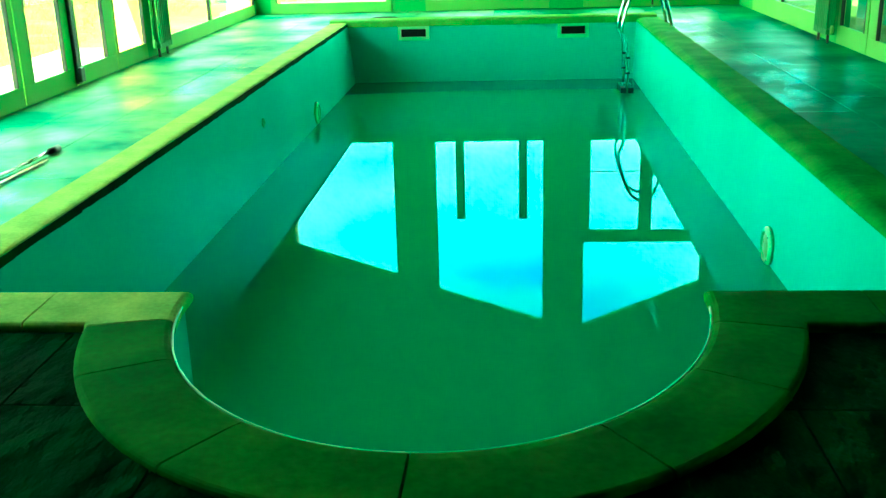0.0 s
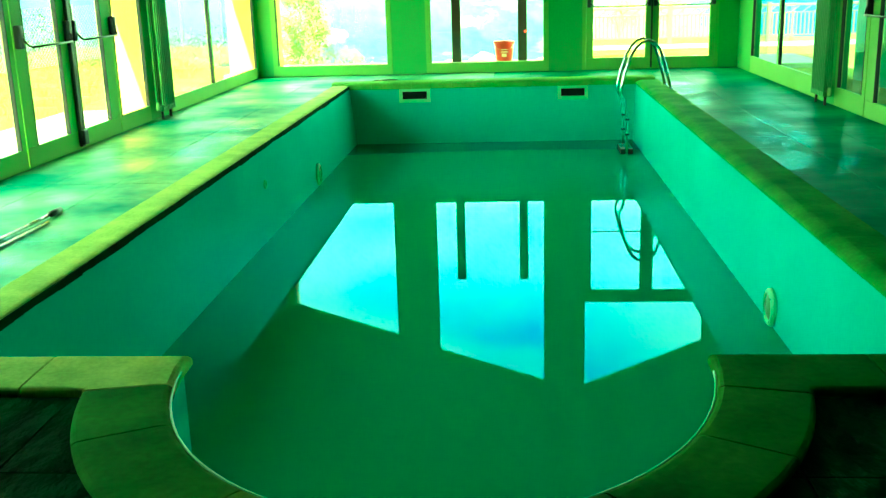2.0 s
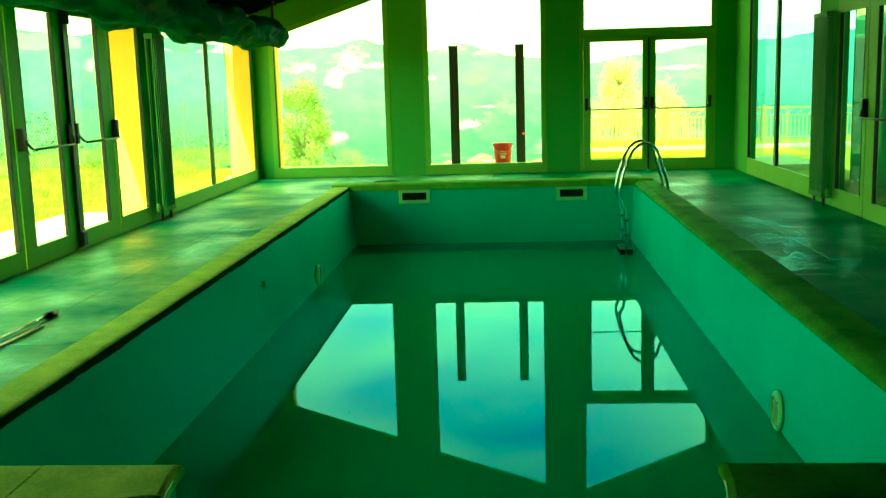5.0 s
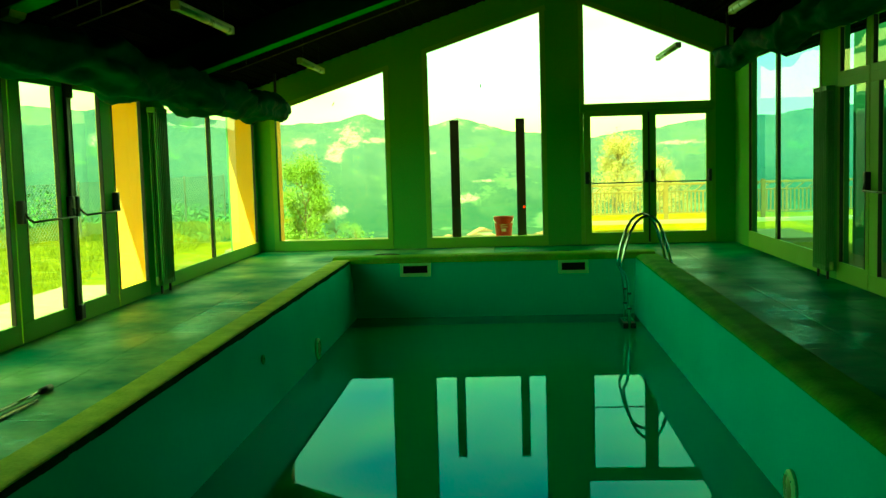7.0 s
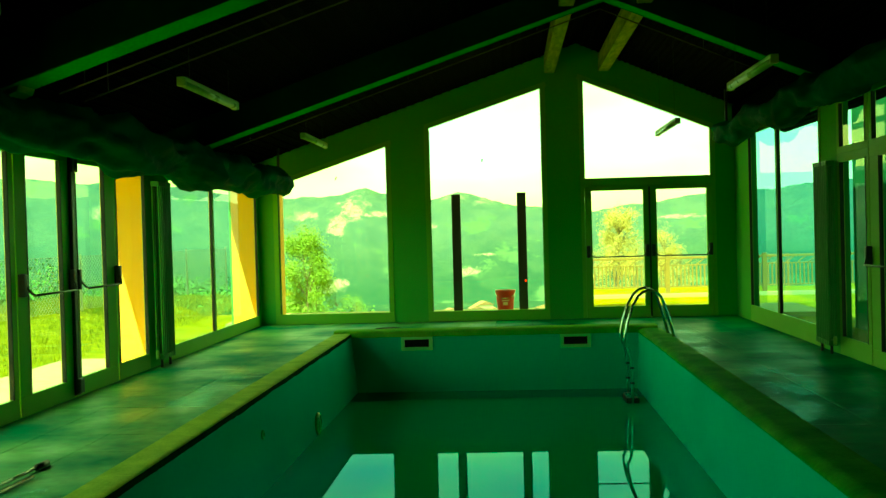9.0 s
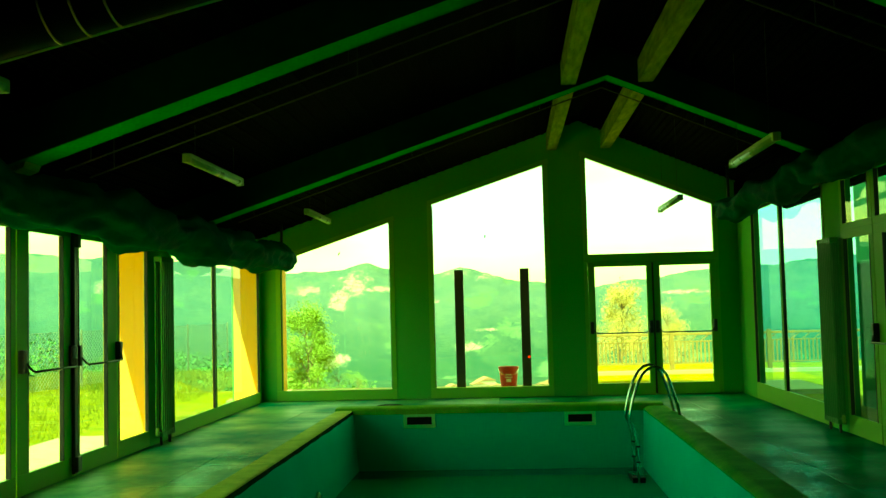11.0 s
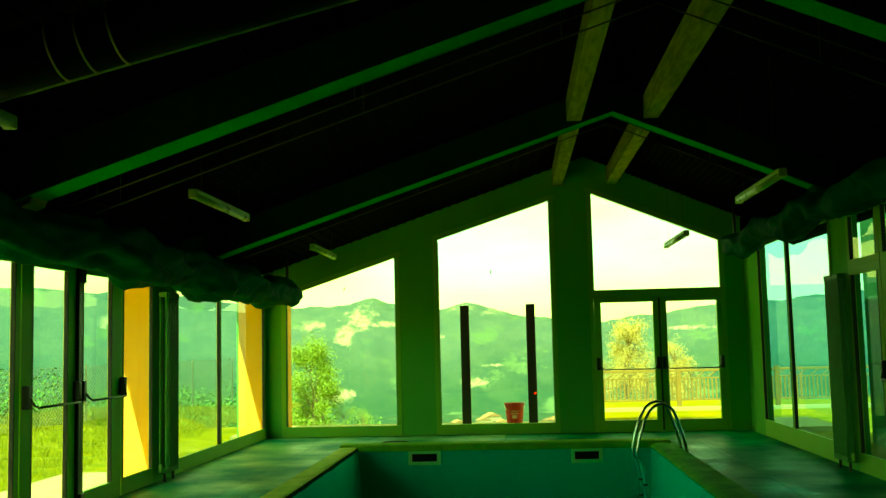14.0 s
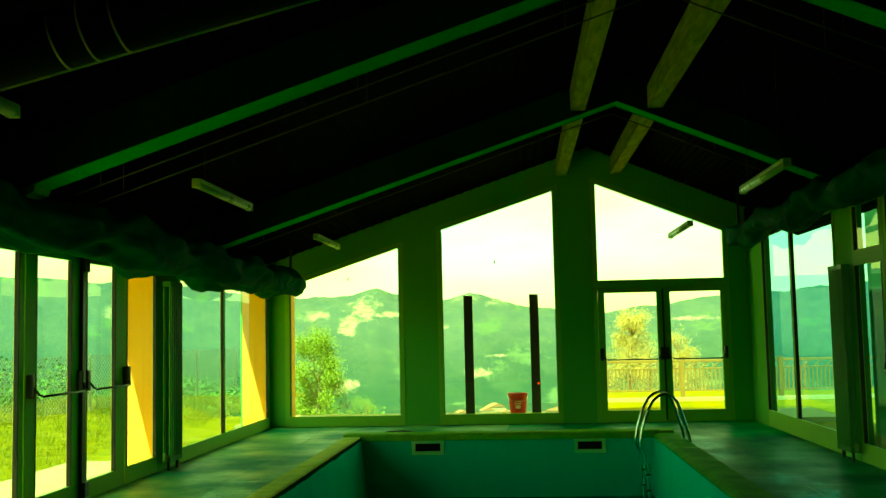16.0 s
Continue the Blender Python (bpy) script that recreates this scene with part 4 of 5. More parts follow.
def radiator(x, y, out, width, label):
    """Tall column radiator on two feet against a pier; out points to the wall."""
    t = thing("radiator", label, "radiator", "tall radiators", (x, y, DECK_Z))
    n = round(width / 0.06)
    for i in range(n):
        yy = width * (i + 0.5) / n
        bm = bmesh.new()
        for dx in (-0.035, 0.035):
            tube(bm, [(dx, yy, 0.14), (dx, yy, 2.12)], 0.014, 8)
        box(bm, -0.05, 0.05, yy - 0.022, yy + 0.022, 0.1, 0.16, bevel=0.012)
        box(bm, -0.05, 0.05, yy - 0.022, yy + 0.022, 2.1, 2.16, bevel=0.012)
        part("column", bm, RADIATOR, t)
    for yy in (0.08, width - 0.08):
        part("foot", tubed([(0, yy, 0.0), (0, yy, 0.11)], 0.016, 8), BLACK, t)
    for zz in (0.4, 1.7):
        part("bracket", boxed(*sorted((out * 0.04, out * 0.11)), width / 2 - 0.03, width / 2 + 0.03, zz, zz + 0.03), BLACK, t)
    part("valve", lathe([(0.018, 0.0), (0.022, 0.02), (0.022, 0.07), (0.015, 0.09)], 12, Matrix.Translation((0, -0.05, 0.12))), LAMP_BODY, t)
    return t


radiator(LEFT + 0.11, 11.36, -1, 0.44, "tall white column radiator against the pier")
radiator(RIGHT - 0.11, 11.42, 1, 0.5, "tall white column radiator against the pier")


def pool_ladder(y):
    """Stainless ladder over the coping: two arched rails, steps, floor flanges."""
    t = thing("pool_ladder", "polished stainless steel pool ladder hooked over the coping", "ladder", at=(POOL_R, y, 0))
    for yy in (-0.25, 0.25):
        pts = [(x, yy, z) for x, z in ((-0.2, -1.15), (-0.2, -0.55), (-0.215, -0.3), (-0.24, -0.16), (-0.29, -0.06), (-0.285, 0.02), (-0.24, 0.22), (-0.17, 0.42), (-0.1, 0.54), (-0.03, 0.6), (0.05, 0.625), (0.14, 0.6), (0.2, 0.53), (0.25, 0.4), (0.31, 0.2), (0.36, DECK_Z))]
        rail = part("rail", tubed(pts, 0.02, 12), STEEL, t, smooth=True)
        for z in (-0.4, -0.6):
            part("clamp", boxed(-0.228, -0.172, yy - 0.024, yy + 0.024, z - 0.014, z + 0.014, bevel=0.006), BLACK, rail, "dark rail clamp")
        part("flange", lathe([(0.045, 0), (0.045, 0.008), (0.03, 0.02), (0.024, 0.03)], 18, Matrix.Translation((0.36, yy, DECK_Z))), STEEL, rail)
        part("rubber_foot", lathe([(0.03, -0.03), (0.03, 0.03)], 12, Matrix.Translation((-0.2, yy, -1.15))), BLACK, rail)
    tread = part("step", boxed(-0.28, -0.11, -0.25, 0.25, -0.9, -0.8, bevel=0.012), BLACK, t, "black ribbed step at the waterline")
    part("step_tread", boxed(-0.26, -0.13, -0.1, 0.1, -0.799, -0.79, bevel=0.003), STEEL, tread)
    return t


pool_ladder(13.62)


def skimmer(x0, x1):
    """Rectangular skimmer mouth in the far pool wall."""
    t = thing("skimmer", "white plastic skimmer mouth in the pool wall", "skimmer", "pool skimmers", ((x0 + x1) / 2, POOL_F, -0.16))
    w, h, e = (x1 - x0) / 2, 0.11, 0.055
    part("faceplate_side", boxed(-w, -w + e, -0.022, 0.0, -h, h, bevel=0.005), PLASTIC, t)
    part("faceplate_side", boxed(w - e, w, -0.022, 0.0, -h, h, bevel=0.005), PLASTIC, t)
    part("faceplate_rail", boxed(-w + e, w - e, -0.022, 0.0, h - e, h, bevel=0.005), PLASTIC, t)
    part("faceplate_rail", boxed(-w + e, w - e, -0.022, 0.0, -h, -h + e, bevel=0.005), PLASTIC, t)
    throat = part("throat", boxed(-w + e, w - e, -0.006, -0.001, -h + e, h - e), DARK, t, "dark open throat")
    part("weir_flap", boxed(-w + e + 0.01, w - e - 0.12, -0.014, -0.007, -h + e, h - e - 0.03, bevel=0.002), DARK, throat)


skimmer(-1.63, -1.16)
skimmer(0.69, 1.14)


def deck_lid(x, y, r):
    t = thing("manhole_cover", "dark round skimmer cover set in the deck", "cover", "round deck covers", (x, y, DECK_Z))
    part("ring", lathe([(r, 0), (r, 0.022), (r - 0.02, 0.028), (r - 0.03, 0.02)], 28), DARK, t)
    lid = part("cover", lathe([(r - 0.032, 0.004), (r - 0.032, 0.022), (r * 0.4, 0.026), (0.02, 0.026)], 28), DARK, t)
    part("lug", boxed(-0.04, 0.04, -0.012, 0.012, 0.026, 0.034, bevel=0.003), BLACK, lid)


deck_lid(-1.9, 15.3, 0.22)
deck_lid(0.84, 15.2, 0.16)


def pool_lamp(x, y, z, facing):
    """Round underwater lamp: ring, lens, screws."""
    m = Matrix.Rotation(facing * math.pi / 2, 4, "Y")
    t = thing("pool_lamp", "round white pool lamp set in the pool wall", "pool lamp", "pool lamps", (x, y, z))
    ring = part("ring", lathe([(0.135, 0), (0.135, 0.02), (0.12, 0.034), (0.1, 0.036), (0.095, 0.02)], 32, m), PLASTIC, t)
    part("lens", lathe([(0.094, 0.004), (0.09, 0.022), (0.05, 0.036), (0.01, 0.04)], 28, m), DIFFUSER, t, "frosted lens", smooth=True)
    for k in range(4):
        a = math.pi / 4 + k * math.pi / 2
        part("screw", lathe([(0.008, 0.03), (0.008, 0.037)], 8, m @ Matrix.Translation((0.112 * math.cos(a), 0.112 * math.sin(a), 0))), STEEL, ring)


pool_lamp(POOL_R + 0.026, 6.5, -0.75, -1)
pool_lamp(POOL_L - 0.014, 11.58, -0.74, 1)


def inlet(x, y, z, facing):
    m = Matrix.Rotation(facing * math.pi / 2, 4, "Y")
    t = thing("inlet_nozzle", "small round inlet nozzle in the pool wall", "nozzle", "inlet nozzles", (x, y, z))
    part("flange", lathe([(0.045, 0), (0.045, 0.012), (0.036, 0.02), (0.022, 0.02), (0.02, 0.01)], 20, m), PLASTIC, t)
    part("eye", lathe([(0.019, 0.002), (0.019, 0.012), (0.008, 0.014)], 14, m), DARK, t)


inlet(POOL_L - 0.047, 9.14, -0.37, 1)

# telescopic pole lying on the west deck
t = thing("pool_pole", "telescopic aluminium pool pole lying on the deck", "pole", at=(-3.1, 5.0, DECK_Z))
tube_part = part("outer_tube", tubed([(-0.09, -0.9, 0.02), (-0.03, 1.05, 0.02)], 0.012, 10), STEEL, t, smooth=True)
part("inner_tube", tubed([(-0.03, 1.05, 0.02), (-0.02, 1.36, 0.02)], 0.012, 10), STEEL, tube_part, smooth=True)
part("grip", tubed([(-0.02, 1.36, 0.022), (-0.015, 1.5, 0.022)], 0.022, 12), BLACK, t, "black plastic tip", smooth=True)
t = thing("pool_pole", "thin aluminium rod lying on the deck beside the pole", "pole", at=(-3.02, 5.0, DECK_Z))
part("rod", tubed([(-0.11, -0.9, 0.012), (-0.02, 1.15, 0.012)], 0.01, 8), STEEL, t, smooth=True)

# hung pipe with wire loops across the near roof bay
t = thing("roof_duct", "dark round duct with pale strap hoops slung under the roof", "duct", at=(0, 4.0, 0))
LOWER_RIM = [Vector(p) for p in ((-3.2, 0, 2.25), (-2.12, 0, 2.51), (-0.71, 0, 2.85), (1.1, 0, 3.29))]
RADIUS = 0.13
lift = Vector((0, -0.27 * RADIUS, 0.96 * RADIUS))
duct = part("duct", tubed([p + lift for p in LOWER_RIM], RADIUS - 0.004, 24), DUCT, t, smooth=True)
# pale tube stands in for window light on the duct's underside
part("lit_rim", tubed([p + Vector((0, 0, -0.002)) for p in LOWER_RIM], 0.007, 8), LAMP_BODY, duct, "pale tube for the lit lower rim", smooth=True)
along = (LOWER_RIM[2] - LOWER_RIM[1]).normalized()
side_, up_ = Vector((0, 1, 0)), along.cross(Vector((0, 1, 0)))
for x, z in ((-1.85, 2.577), (-1.73, 2.606), (-1.6, 2.637)):
    mid_ = Vector((x, 0, z)) + lift
    hoop = [mid_ + RADIUS * (math.cos(q) * side_ + math.sin(q) * up_) for q in (2 * math.pi * k / 28 for k in range(29))]
    part("hoop", tubed(hoop, 0.005, 6), CREAM, duct, "pale strap hoop", smooth=True)
part("rod", tubed([(-3.2, 0, 2.45), (-3.2, 0, roof_z(-3.2, CEIL_Z))], 0.006, 6), BLACK, t)
part("rod", tubed([(1.1, 0, 3.5), (1.1, 0, CEIL_Z)], 0.006, 6), BLACK, t)

# conduits hung behind the rafters
for y in (7.5, 7.95, 12.4):
    t = thing("conduit", "thin brown conduit hung across the roof behind a rafter", "conduit", "roof conduits", (0, y, 0))
    part("pipe", tubed([(x, 0, roof_z(x, RAFTER_Z)) for x in (-3.4, -2, -0.5, RIDGE_X, 2, 3.0)], 0.007, 8), CONDUIT, t, smooth=True)
    for x in (-3.2, -1.2, 0.4, 2.4):
        part("hanger", tubed([(x, 0, roof_z(x, RAFTER_Z)), (x, 0, roof_z(x, CEIL_Z))], 0.004, 6), BLACK, t)

# ---- things outside ----


def outside_post(x, spot):
    t = thing("steel_post", "dark square steel post standing outside the gable window", "post", "posts outside the gable", (x, 17.5, -0.02))
    shaft = part("shaft", boxed(-0.078, 0.078, -0.05, 0.05, 0, 2.115, bevel=0.008), BLACK, t)
    part("base_plate", boxed(-0.11, 0.11, -0.11, 0.11, 0, 0.012, bevel=0.003), BLACK, t)
    part("cap", boxed(-0.081, 0.081, -0.053, 0.053, 2.116, 2.126, bevel=0.003), BLACK, shaft)
    if spot:
        part("reflector", lathe([(0.02, 0), (0.02, 0.01), (0.01, 0.016)], 14, Matrix.Translation((0.045, -0.05, 0.6)) @ Matrix.Rotation(math.pi / 2, 4, "X")), REFLECTOR, shaft, "small red indicator light")


outside_post(-0.915, False)
outside_post(0.22, True)

t = thing("bucket", "red plastic bucket with a pale printed mark standing on the paving", "bucket", at=(-0.1, 18.1, -0.02))
pail = part("wall", lathe([(0.125, 0), (0.13, 0.01), (0.165, 0.33), (0.175, 0.335), (0.175, 0.36), (0.16, 0.36), (0.152, 0.33), (0.12, 0.02)], 32), RED, t, smooth=False)
t.scale = (1.04, 1.04, 1.12)
part("handle", tubed([(0.172 * math.cos(a), -0.02 - 0.16 * math.sin(a), 0.33 - 0.1 * math.sin(a)) for a in (math.pi * k / 12 for k in range(13))], 0.005, 6), STEEL, t)
for k, (w, h, z) in enumerate(((0.1, 0.018, 0.235), (0.13, 0.014, 0.2), (0.08, 0.05, 0.15))):
    r = 0.132 + 0.033 * z / 0.33 + 0.003
    bm = bmesh.new()
    n = 8
    row = []
    for i in range(n + 1):
        a = -math.pi / 2 + (i / n - 0.5) * w / r
        row.append([bm.verts.new(((r + d) * math.cos(a), (r + d) * math.sin(a), z + s * h / 2)) for d, s in ((0, -1), (0, 1), (0.002, 1), (0.002, -1))])
    for a, b in zip(row, row[1:]):
        for j in range(4):
            bm.faces.new((a[j], a[(j + 1) % 4], b[(j + 1) % 4], b[j]))
    part("printed_mark", bm, PALE_PRINT, pail)


def railing():
    """Low railing with posts, two rails and balusters on a pale kerb."""
    y = 22.2
    t = thing("railing", "weathered brown railing with thin balusters on a low kerb", "railing", at=(0, y, -0.12))
    part("kerb", boxed(1.3, 16.0, -0.08, 0.08, 0, 0.1, bevel=0.02), PAVING, t, "pale concrete kerb")
    part("top_rail", boxed(1.3, 16.0, -0.025, 0.025, 0.85, 0.9, bevel=0.006), RAIL_PAINT, t)
    part("middle_rail", boxed(1.3, 16.0, -0.018, 0.018, 0.7, 0.725, bevel=0.004), RAIL_PAINT, t)
    part("bottom_rail", boxed(1.3, 16.0, -0.018, 0.018, 0.23, 0.26, bevel=0.004), RAIL_PAINT, t)
    brace = None
    for i in range(60):
        if brace is None:
            brace = part("brace", tubed([(-0.08, 0, 0.728), (0.08, 0, 0.846)], 0.012, 6), RAIL_PAINT, t)
            ob = brace
        else:
            ob = new("brace", brace.data)
            ob.parent = t
        ob.location.x = 1.5 + 0.24 * i
    post = baluster = None
    for i in range(8):
        if post is None:
            post = part("post", boxed(-0.045, 0.045, -0.045, 0.045, 0.1, 0.94, bevel=0.008), RAIL_PAINT, t)
            ob = post
        else:
            ob = new("post", post.data)
            ob.parent = t
        ob.location.x = 1.35 + 2.08 * i
    for i in range(170):
        if baluster is None:
            baluster = part("baluster", boxed(-0.014, 0.014, -0.014, 0.014, 0.25, 0.71), RAIL_PAINT, t)
            ob = baluster
        else:
            ob = new("baluster", baluster.data)
            ob.parent = t
        ob.location.x = 1.42 + 0.085 * i


railing()


def chain_fence(a, b, height, label):
    """Chain-link fence: posts, three line wires and a diamond wire net."""
    a, b = Vector(a), Vector(b)
    n = max(2, int((b - a).length / 2.4))
    t = thing("chain_fence", label, "fence", "boundary fences", (a.x, a.y, -0.12))
    d = b - a
    for i in range(n + 1):
        p = d * i / n
        part("post", tubed([(p.x, p.y, 0), (p.x, p.y, height + 0.05)], 0.025, 8), WIRE, t)
    for h in (0.05, height / 2, height):
        part("line_wire", tubed([(0, 0, h), (d.x, d.y, h)], 0.004, 5), WIRE, t)
    verts, faces = [], []
    pitch, w = 0.11, 0.008
    u = d.normalized()
    count = int((d.length + height) / pitch)
    for s in (1, -1):
        for k in range(count):
            s0 = k * pitch - (height if s > 0 else 0)
            lo, hi = (s0, s0 + height) if s > 0 else (s0, s0 - height)
            z0_, z1_ = 0.05, height
            if lo < 0:
                z0_ += -lo
                lo = 0
            if lo > d.length:
                z0_ += lo - d.length
                lo = d.length
            if hi > d.length:
                z1_ -= hi - d.length
                hi = d.length
            if hi < 0:
                z1_ += hi
                hi = 0
            if z1_ - z0_ < 0.05:
                continue
            i0 = len(verts)
            for q, z in ((lo, z0_), (hi, z1_)):
                for dz, dn in ((-w, 0), (0, w), (w, 0)):
                    verts.append((u.x * q - u.y * dn, u.y * q + u.x * dn, z + dz))
            faces += [(i0, i0 + 1, i0 + 4, i0 + 3), (i0 + 1, i0 + 2, i0 + 5, i0 + 4), (i0 + 2, i0, i0 + 3, i0 + 5)]
    me_ = bpy.data.meshes.new("wire_net")
    me_.from_pydata(verts, [], faces)
    me_.materials.append(WIRE)
    ob = new("wire_net", me_)
    ob.parent = t


chain_fence((-11.5, 9.0), (-8.6, 30.0), 1.25, "grey chain-link fence along the lawn")


def tree(x, y, z, height, spread, leaf, leaves, label, droop=0.0, seed=1, low=0.28, girth=0.028):
    """Tapered trunk, forking limbs and a crown of many single leaves hung in clumps."""
    rng = random.Random(seed)
    t = thing("tree", label, "tree", at=(x, y, z))
    bm = bmesh.new()
    stem = [(0.04 * height * noise.noise(Vector((seed, i * 0.6, 0))), 0.04 * height * noise.noise(Vector((i * 0.6, seed, 3))), height * 0.85 * i / 8) for i in range(9)]
    tube(bm, stem, [girth * height * (1 - 0.85 * i / 8) for i in range(9)], 9)
    tips = []
    for k in range(44):
        s = rng.uniform(low, 0.98)
        base = Vector(stem[int(s * 8)])
        a = rng.uniform(0, 2 * math.pi)
        reach = spread * rng.uniform(0.45, 1.0) * (1.15 - abs(s - 0.5))
        mid = base + Vector((math.cos(a) * reach * 0.5, math.sin(a) * reach * 0.5, height * rng.uniform(0.05, 0.13)))
        tip = base + Vector((math.cos(a) * reach, math.sin(a) * reach, height * rng.uniform(0.06, 0.18) - droop * height))
        tube(bm, [base, mid, tip], [0.29 * girth * height, 0.18 * girth * height, 0.07 * girth * height], 5)
        tips += [mid.lerp(tip, f) for f in (0.2, 0.5, 0.8, 1.0)]
    tips += [Vector(stem[-1]) + Vector((0, 0, 0.03 * height * i)) for i in range(4)]
    part("trunk", bm, BARK, t)
    verts, faces = [], []
    for _ in range(leaves):
        c = rng.choice(tips)
        p = c + Vector((rng.gauss(0, 1), rng.gauss(0, 1), rng.gauss(-0.6 * droop * 6, 1))) * spread * 0.17
        d = Vector((rng.uniform(-1, 1), rng.uniform(-1, 1), rng.uniform(-1, 0.4) - droop * 3)).normalized()
        s = d.cross(Vector((rng.uniform(-1, 1), rng.uniform(-1, 1), rng.uniform(-1, 1)))).normalized()
        n_ = d.cross(s)
        long_, wide = height * rng.uniform(0.007, 0.013), height * rng.uniform(0.0024, 0.0046)
        i0 = len(verts)
        for q in (p, p + d * long_ * 0.5 + s * wide + n_ * wide * 0.4, p + d * long_, p + d * long_ * 0.5 - s * wide + n_ * wide * 0.4):
            verts.append(tuple(q))
        faces.append((i0, i0 + 1, i0 + 2, i0 + 3))
    me_ = bpy.data.meshes.new("crown")
    me_.from_pydata(verts, [], faces)
    me_.materials.append(leaf)
    ob = new("crown", me_)
    ob.parent = t


tree(-6.15, 30.0, -3.0, 4.9, 0.8, LEAF, 26000, "fresh green young tree on the slope beyond the gable", seed=3, low=0.2, girth=0.01)
for x, y, high, wide, leaves_, seed_ in ((-5.3, 30.2, 2.0, 0.5, 9000, 14), (-4.75, 30.6, 1.75, 0.45, 7000, 17), (-5.8, 29.6, 1.6, 0.45, 7000, 19)):
    tree(x, y, land_height(x, y) - 0.1, high, wide, LEAF, leaves_, "low sunlit yellow-green shrub on the slope", seed=seed_, low=0.1, girth=0.012)
tree(3.45, 32.0, -2.2, 4.55, 0.72, LEAF_YELLOW, 9000, "tan-yellow spindly willow behind the railing", droop=0.02, seed=8, low=0.5, girth=0.014)
tree(4.95, 32.3, -2.2, 3.9, 0.55, LEAF_YELLOW, 4200, "smaller tan-yellow willow beside the taller one", droop=0.04, seed=12, low=0.6, girth=0.012)
for x, y, high, seed_ in ((2.35, 28.2, 1.5, 31), (2.95, 28.5, 1.65, 32), (3.5, 28.3, 1.7, 33), (4.1, 28.6, 1.6, 34), (4.75, 28.4, 1.45, 35)):
    tree(x, y, land_height(x, y) - 0.1, high, 0.55, LEAF_YELLOW, 4500, "low dry tan shrub behind the railing", seed=seed_, low=0.05, girth=0.012)



def scrub():
    """Uncountable bushes on the slopes beyond the fence: leaves in uneven clumps."""
    rng = random.Random(21)
    verts, faces = [], []
    spots = [(rng.uniform(-60, -22), rng.uniform(20, 90)) for _ in range(80)] + [(rng.uniform(-22, -1.5), rng.uniform(60, 120)) for _ in range(34)]
    sized = [(x, y, rng.uniform(1.6, 3.4)) for x, y in spots]
    # a belt of taller bushes under the hill west of the hall
    for _ in range(70):
        turn, r = radians(rng.uniform(-34, -13.5)), rng.uniform(36, 62)
        x, y = r * math.sin(turn), r * math.cos(turn)
        sized.append((x, y, max(1.2, (rng.uniform(-1.6, -0.2) - land_height(x, y)) / 1.35)))
    for x, y, size in sized:
        z = land_height(x, y)
        knots = [Vector((rng.gauss(0, 0.45), rng.gauss(0, 0.45), rng.uniform(0.2, 1.1))) * size for _ in range(7)]
        for _ in range(1500):
            u = rng.choice(knots) + Vector((rng.gauss(0, 1), rng.gauss(0, 1), rng.gauss(0, 1))).normalized() * size * 0.36 * rng.random() ** 0.4
            p = Vector((x, y, z)) + u
            d = Vector((rng.uniform(-1, 1), rng.uniform(-1, 1), rng.uniform(-0.6, 1))).normalized()
            s = d.cross(Vector((rng.uniform(-1, 1), rng.uniform(-1, 1), rng.uniform(-1, 1)))).normalized()
            long_, wide = rng.uniform(0.12, 0.24), rng.uniform(0.05, 0.09)
            i0 = len(verts)
            verts += [tuple(p), tuple(p + d * long_ * 0.5 + s * wide), tuple(p + d * long_), tuple(p + d * long_ * 0.5 - s * wide)]
            faces.append((i0, i0 + 1, i0 + 2, i0 + 3))
    me_ = bpy.data.meshes.new("scrub")
    me_.from_pydata(verts, [], faces)
    me_.materials.append(LEAF_DARK)
    tagged(new("scrub", me_), "dark green scrub on the slope beyond the fence", "scrub", kind="stuff")


scrub()


def lawn_blades():
    """Rough grass on the lawn west of the hall: single blades in tufts."""
    rng = random.Random(5)
    verts, faces = [], []
    for _ in range(8000):
        x, y = rng.uniform(-12.5, -5.85), rng.uniform(8.5, 27)
        tall = rng.uniform(0.05, 0.17)
        for _ in range(7):
            px_, py_ = x + rng.gauss(0, 0.07), y + rng.gauss(0, 0.07)
            lean = Vector((rng.gauss(0, 0.35), rng.gauss(0, 0.35)))
            w, h = rng.uniform(0.002, 0.005), tall * rng.uniform(0.6, 1.2)
            a = rng.uniform(0, math.pi)
            i0 = len(verts)
            verts += [(px_ - w * math.cos(a), py_ - w * math.sin(a), -0.12), (px_ + w * math.cos(a), py_ + w * math.sin(a), -0.12), (px_ + lean.x * h, py_ + lean.y * h, -0.12 + h)]
            faces.append((i0, i0 + 1, i0 + 2))
    me_ = bpy.data.meshes.new("lawn_grass")
    me_.from_pydata(verts, [], faces)
    me_.materials.append(GRASS)
    tagged(new("lawn_grass", me_), "rough sunlit grass on the lawn beside the hall", "grass", kind="stuff")


lawn_blades()


def house(bearing, far, width, deep, high):
    x, y = far * math.sin(radians(bearing)), far * math.cos(radians(bearing))
    t = thing("house", "small cream rendered house with a terracotta roof far down the valley", "house", "houses in the valley", (x, y, land_height(x, y) - 1.0))
    t.rotation_euler.z = radians(-bearing + 25 * math.sin(far))
    wall = part("wall", boxed(-width / 2, width / 2, 0, deep, 0, high + 1), RENDER_WALL, t)
    part("roof", prismed([(-width / 2 - 0.5, high + 1.0), (width / 2 + 0.5, high + 1.0), (0, high + 1 + width * 0.22)], -0.5, deep + 0.5), ROOF_TILE, t)
    for k in range(3):
        x0_ = -width / 2 + width * (k + 0.6) / 3.4
        part("window", boxed(x0_, x0_ + 0.12 * width, -0.06, 0.02, high * 0.5, high * 0.5 + 1.6), DARK, wall)


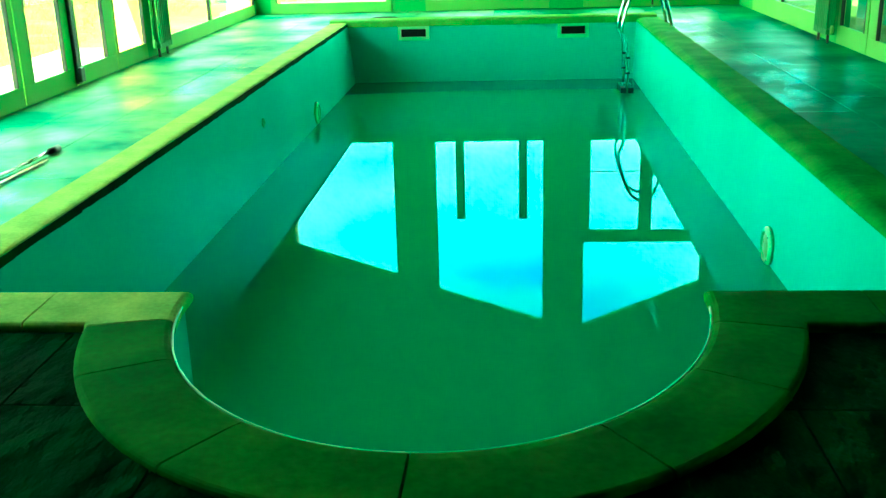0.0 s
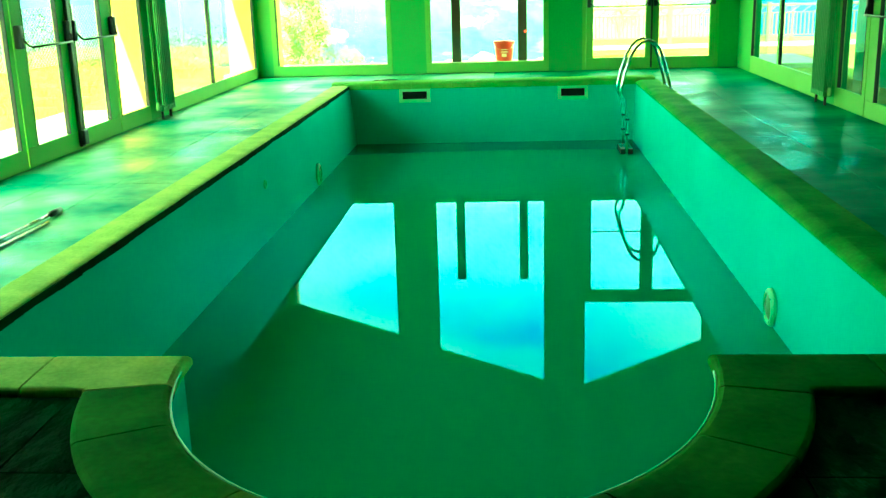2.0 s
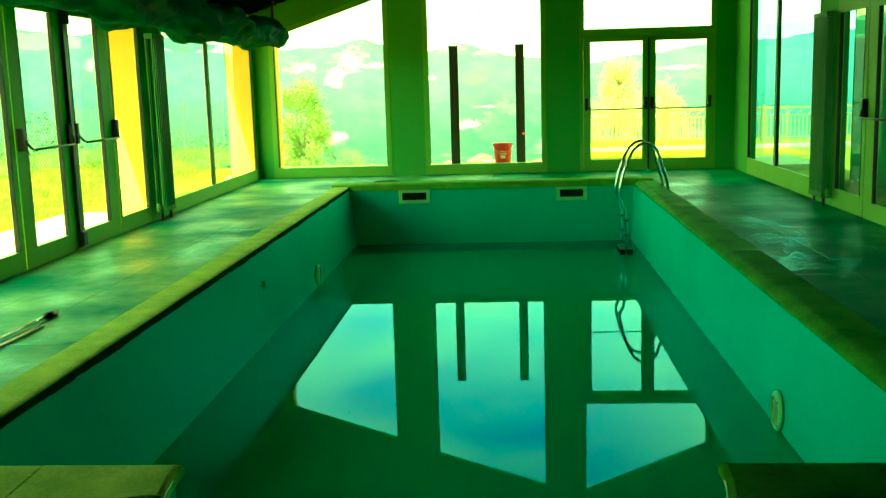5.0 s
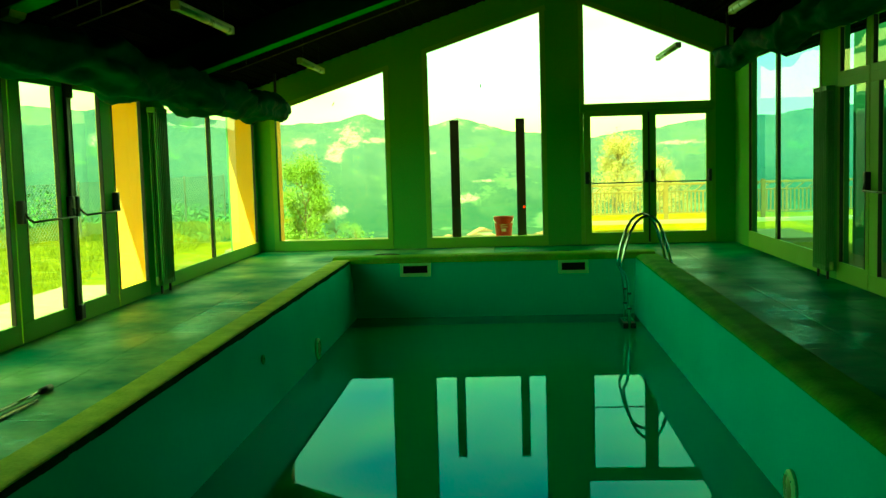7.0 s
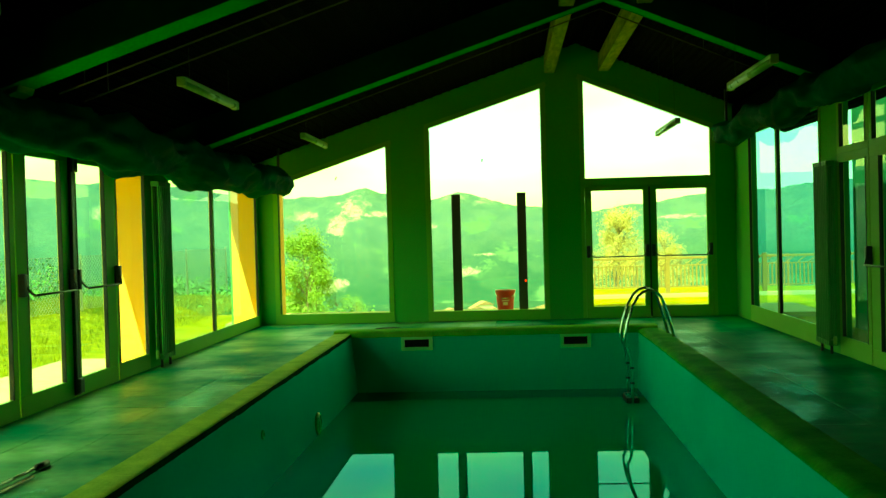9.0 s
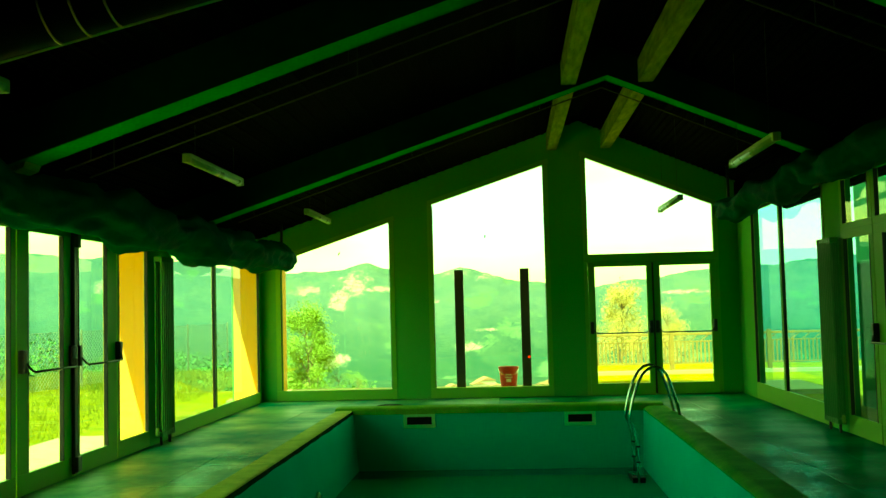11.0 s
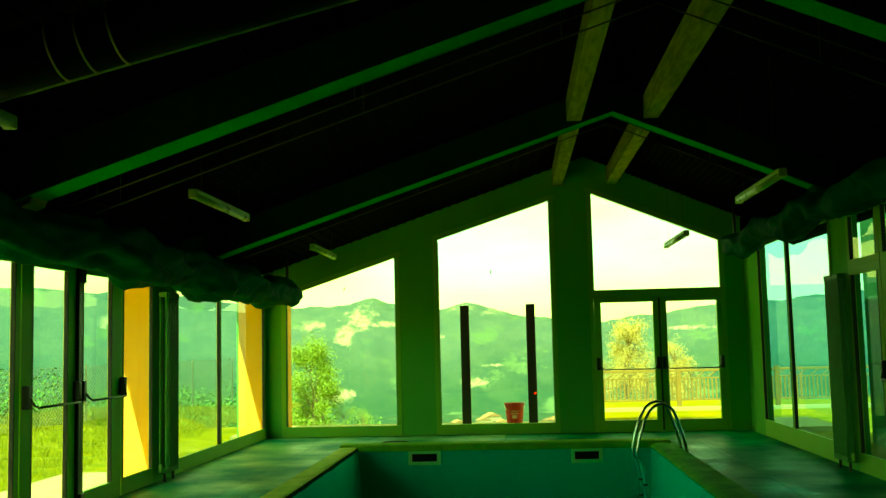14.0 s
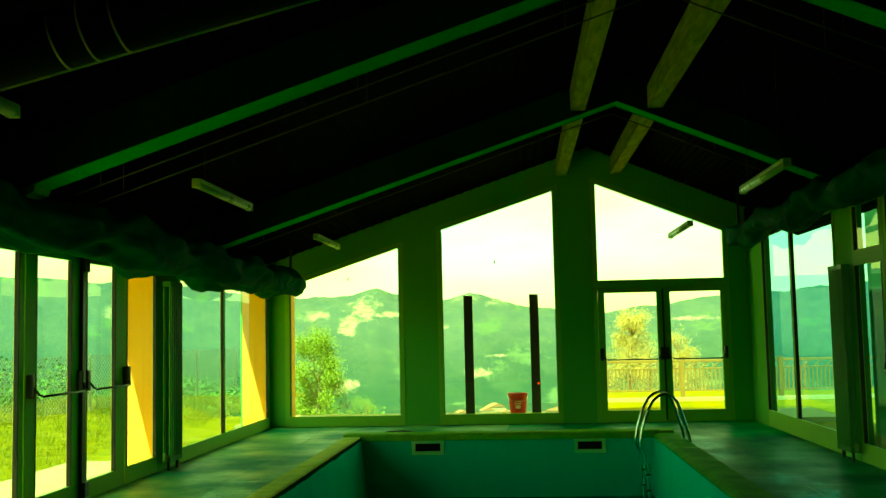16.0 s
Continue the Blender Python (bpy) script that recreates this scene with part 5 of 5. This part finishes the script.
for bearing, far, width, deep, high in ((-1.9, 830, 11, 9, 7), (-1.4, 850, 14, 9, 9), (-0.9, 826, 9, 9, 6), (2.0, 815, 17, 10, 8), (1.6, 840, 10, 8, 6), (-3.3, 818, 9, 8, 6), (-4.4, 812, 8, 8, 5)):
    house(bearing, far, width, deep, high)

# ---- wet patches on the deck ----


def wet_patch(x, y, wide, long_, seed):
    """A thin drying film of water in three ragged pools."""
    rng = random.Random(seed)
    bm = bmesh.new()
    for _ in range(3):
        px_, py_ = rng.uniform(-0.12, 0.12) * wide, (_ - 1) * 0.34 * long_
        w, h = wide * rng.uniform(0.3, 0.45), long_ * 0.12
        ring = []
        for k in range(44):
            a = 2 * math.pi * k / 44
            grow = 1 + 0.95 * noise.noise(Vector((2.4 * math.cos(a), 2.4 * math.sin(a), seed + px_ + 3 * _)))
            ring.append((px_ + w * grow * math.cos(a), py_ + h * grow * math.sin(a)))
        prism(bm, ring, 0.0003 * _, 0.0012 + 0.0003 * _, "z")
    ob = mesh_object("wet_patch", bm, WET)
    ob.location = (x, y, DECK_Z + 0.0025)
    ob.visible_shadow = False
    tagged(ob, "thin shiny patch of water drying on the stone deck", "water", "wet patches", "structure")


for spot in ((2.38, 13.1, 0.5, 3.0, 3), (2.45, 9.2, 0.75, 3.4, 11), (-2.95, 9.8, 0.5, 2.4, 5), (-2.95, 5.2, 0.6, 1.5, 8)):
    wet_patch(*spot)

# ---- deck slabs ----


def slab_mesh(w, d):
    bm = bmesh.new()
    n = 4
    grid = [[bm.verts.new((w * i / n, d * j / n, -0.001 if i in (0, n) or j in (0, n) else random.uniform(-0.0015, 0.0015))) for j in range(n + 1)] for i in range(n + 1)]
    for i in range(n):
        for j in range(n):
            bm.faces.new((grid[i][j], grid[i + 1][j], grid[i + 1][j + 1], grid[i][j + 1]))
    rim = [grid[i][0] for i in range(n + 1)] + [grid[n][j] for j in range(1, n + 1)] + [grid[i][n] for i in range(n - 1, -1, -1)] + [grid[0][j] for j in range(n - 1, 0, -1)]
    low = [bm.verts.new((v.co.x, v.co.y, -0.03)) for v in rim]
    for k in range(len(rim)):
        j = (k + 1) % len(rim)
        bm.faces.new((rim[k], rim[j], low[j], low[k]))
    return bm


SHARED = {}


def slab_at(x0, x1, y0, y1, stone):
    gap = 0.01 if stone is SLATE else 0.005
    w, d = x1 - x0 - gap, y1 - y0 - gap
    key = (round(w, 2), round(d, 2), stone.name)
    cut = math.hypot(max(x0 - CX, CX - x1, 0) / (BAY_A + 0.12), max(y0 - POOL_N, POOL_N - y1, 0) / (BAY_B + 0.12)) < 1
    if not cut and key in SHARED:
        ob = new("slab", SHARED[key])
        ob.parent = floor
    elif not cut:
        ob = part("slab", slab_mesh(w, d), stone, floor)
        SHARED[key] = ob.data
    else:
        # a slab cut to the round of the bay, its edge under the coping
        bm = bmesh.new()
        n, ra, rb = 12, BAY_A + 0.12, BAY_B + 0.12
        grid, inside = [], {}
        for i in range(n + 1):
            col = []
            for j in range(n + 1):
                q = Vector(((x0 + w * i / n - CX) / ra, (y0 + d * j / n - POOL_N) / rb))
                isin = q.length < 1
                if isin:
                    q = q.normalized() if q.length > 0.05 else Vector((0, -1))
                v = bm.verts.new((CX + q.x * ra - x0, POOL_N + q.y * rb - y0, 0))
                inside[v] = isin
                col.append(v)
            grid.append(col)
        for i in range(n):
            for j in range(n):
                f = (grid[i][j], grid[i + 1][j], grid[i + 1][j + 1], grid[i][j + 1])
                if not all(inside[v] for v in f):
                    bm.faces.new(f)
        loose = [v for v in bm.verts if not v.link_faces]
        bmesh.ops.delete(bm, geom=loose, context="VERTS")
        if not bm.faces:
            bm.free()
            return
        ext = bmesh.ops.extrude_face_region(bm, geom=bm.faces[:])
        bmesh.ops.translate(bm, verts=[g for g in ext["geom"] if isinstance(g, bmesh.types.BMVert)], vec=(0, 0, -0.03))
        ob = part("slab", bm, stone, floor)
    ob.location = (x0 + gap / 2, y0 + gap / 2, DECK_Z + random.uniform(-0.001, 0.001))


def slab_field(x0, x1, y0, y1, nx, ny, stone):
    for i in range(nx):
        for j in range(ny):
            slab_at(x0 + (x1 - x0) * i / nx, x0 + (x1 - x0) * (i + 1) / nx, y0 + (y1 - y0) * j / ny, y0 + (y1 - y0) * (j + 1) / ny, stone)


slab_field(LEFT + 0.01, POOL_L - COPE + 0.02, 3.3, FAR - 0.02, 3, 22, SLAB_LIT)
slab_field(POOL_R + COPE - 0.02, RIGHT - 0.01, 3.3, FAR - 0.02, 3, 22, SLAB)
slab_field(POOL_L - COPE + 0.02, -0.25, POOL_F + COPE - 0.02, FAR - 0.02, 4, 3, SLAB_LIT)
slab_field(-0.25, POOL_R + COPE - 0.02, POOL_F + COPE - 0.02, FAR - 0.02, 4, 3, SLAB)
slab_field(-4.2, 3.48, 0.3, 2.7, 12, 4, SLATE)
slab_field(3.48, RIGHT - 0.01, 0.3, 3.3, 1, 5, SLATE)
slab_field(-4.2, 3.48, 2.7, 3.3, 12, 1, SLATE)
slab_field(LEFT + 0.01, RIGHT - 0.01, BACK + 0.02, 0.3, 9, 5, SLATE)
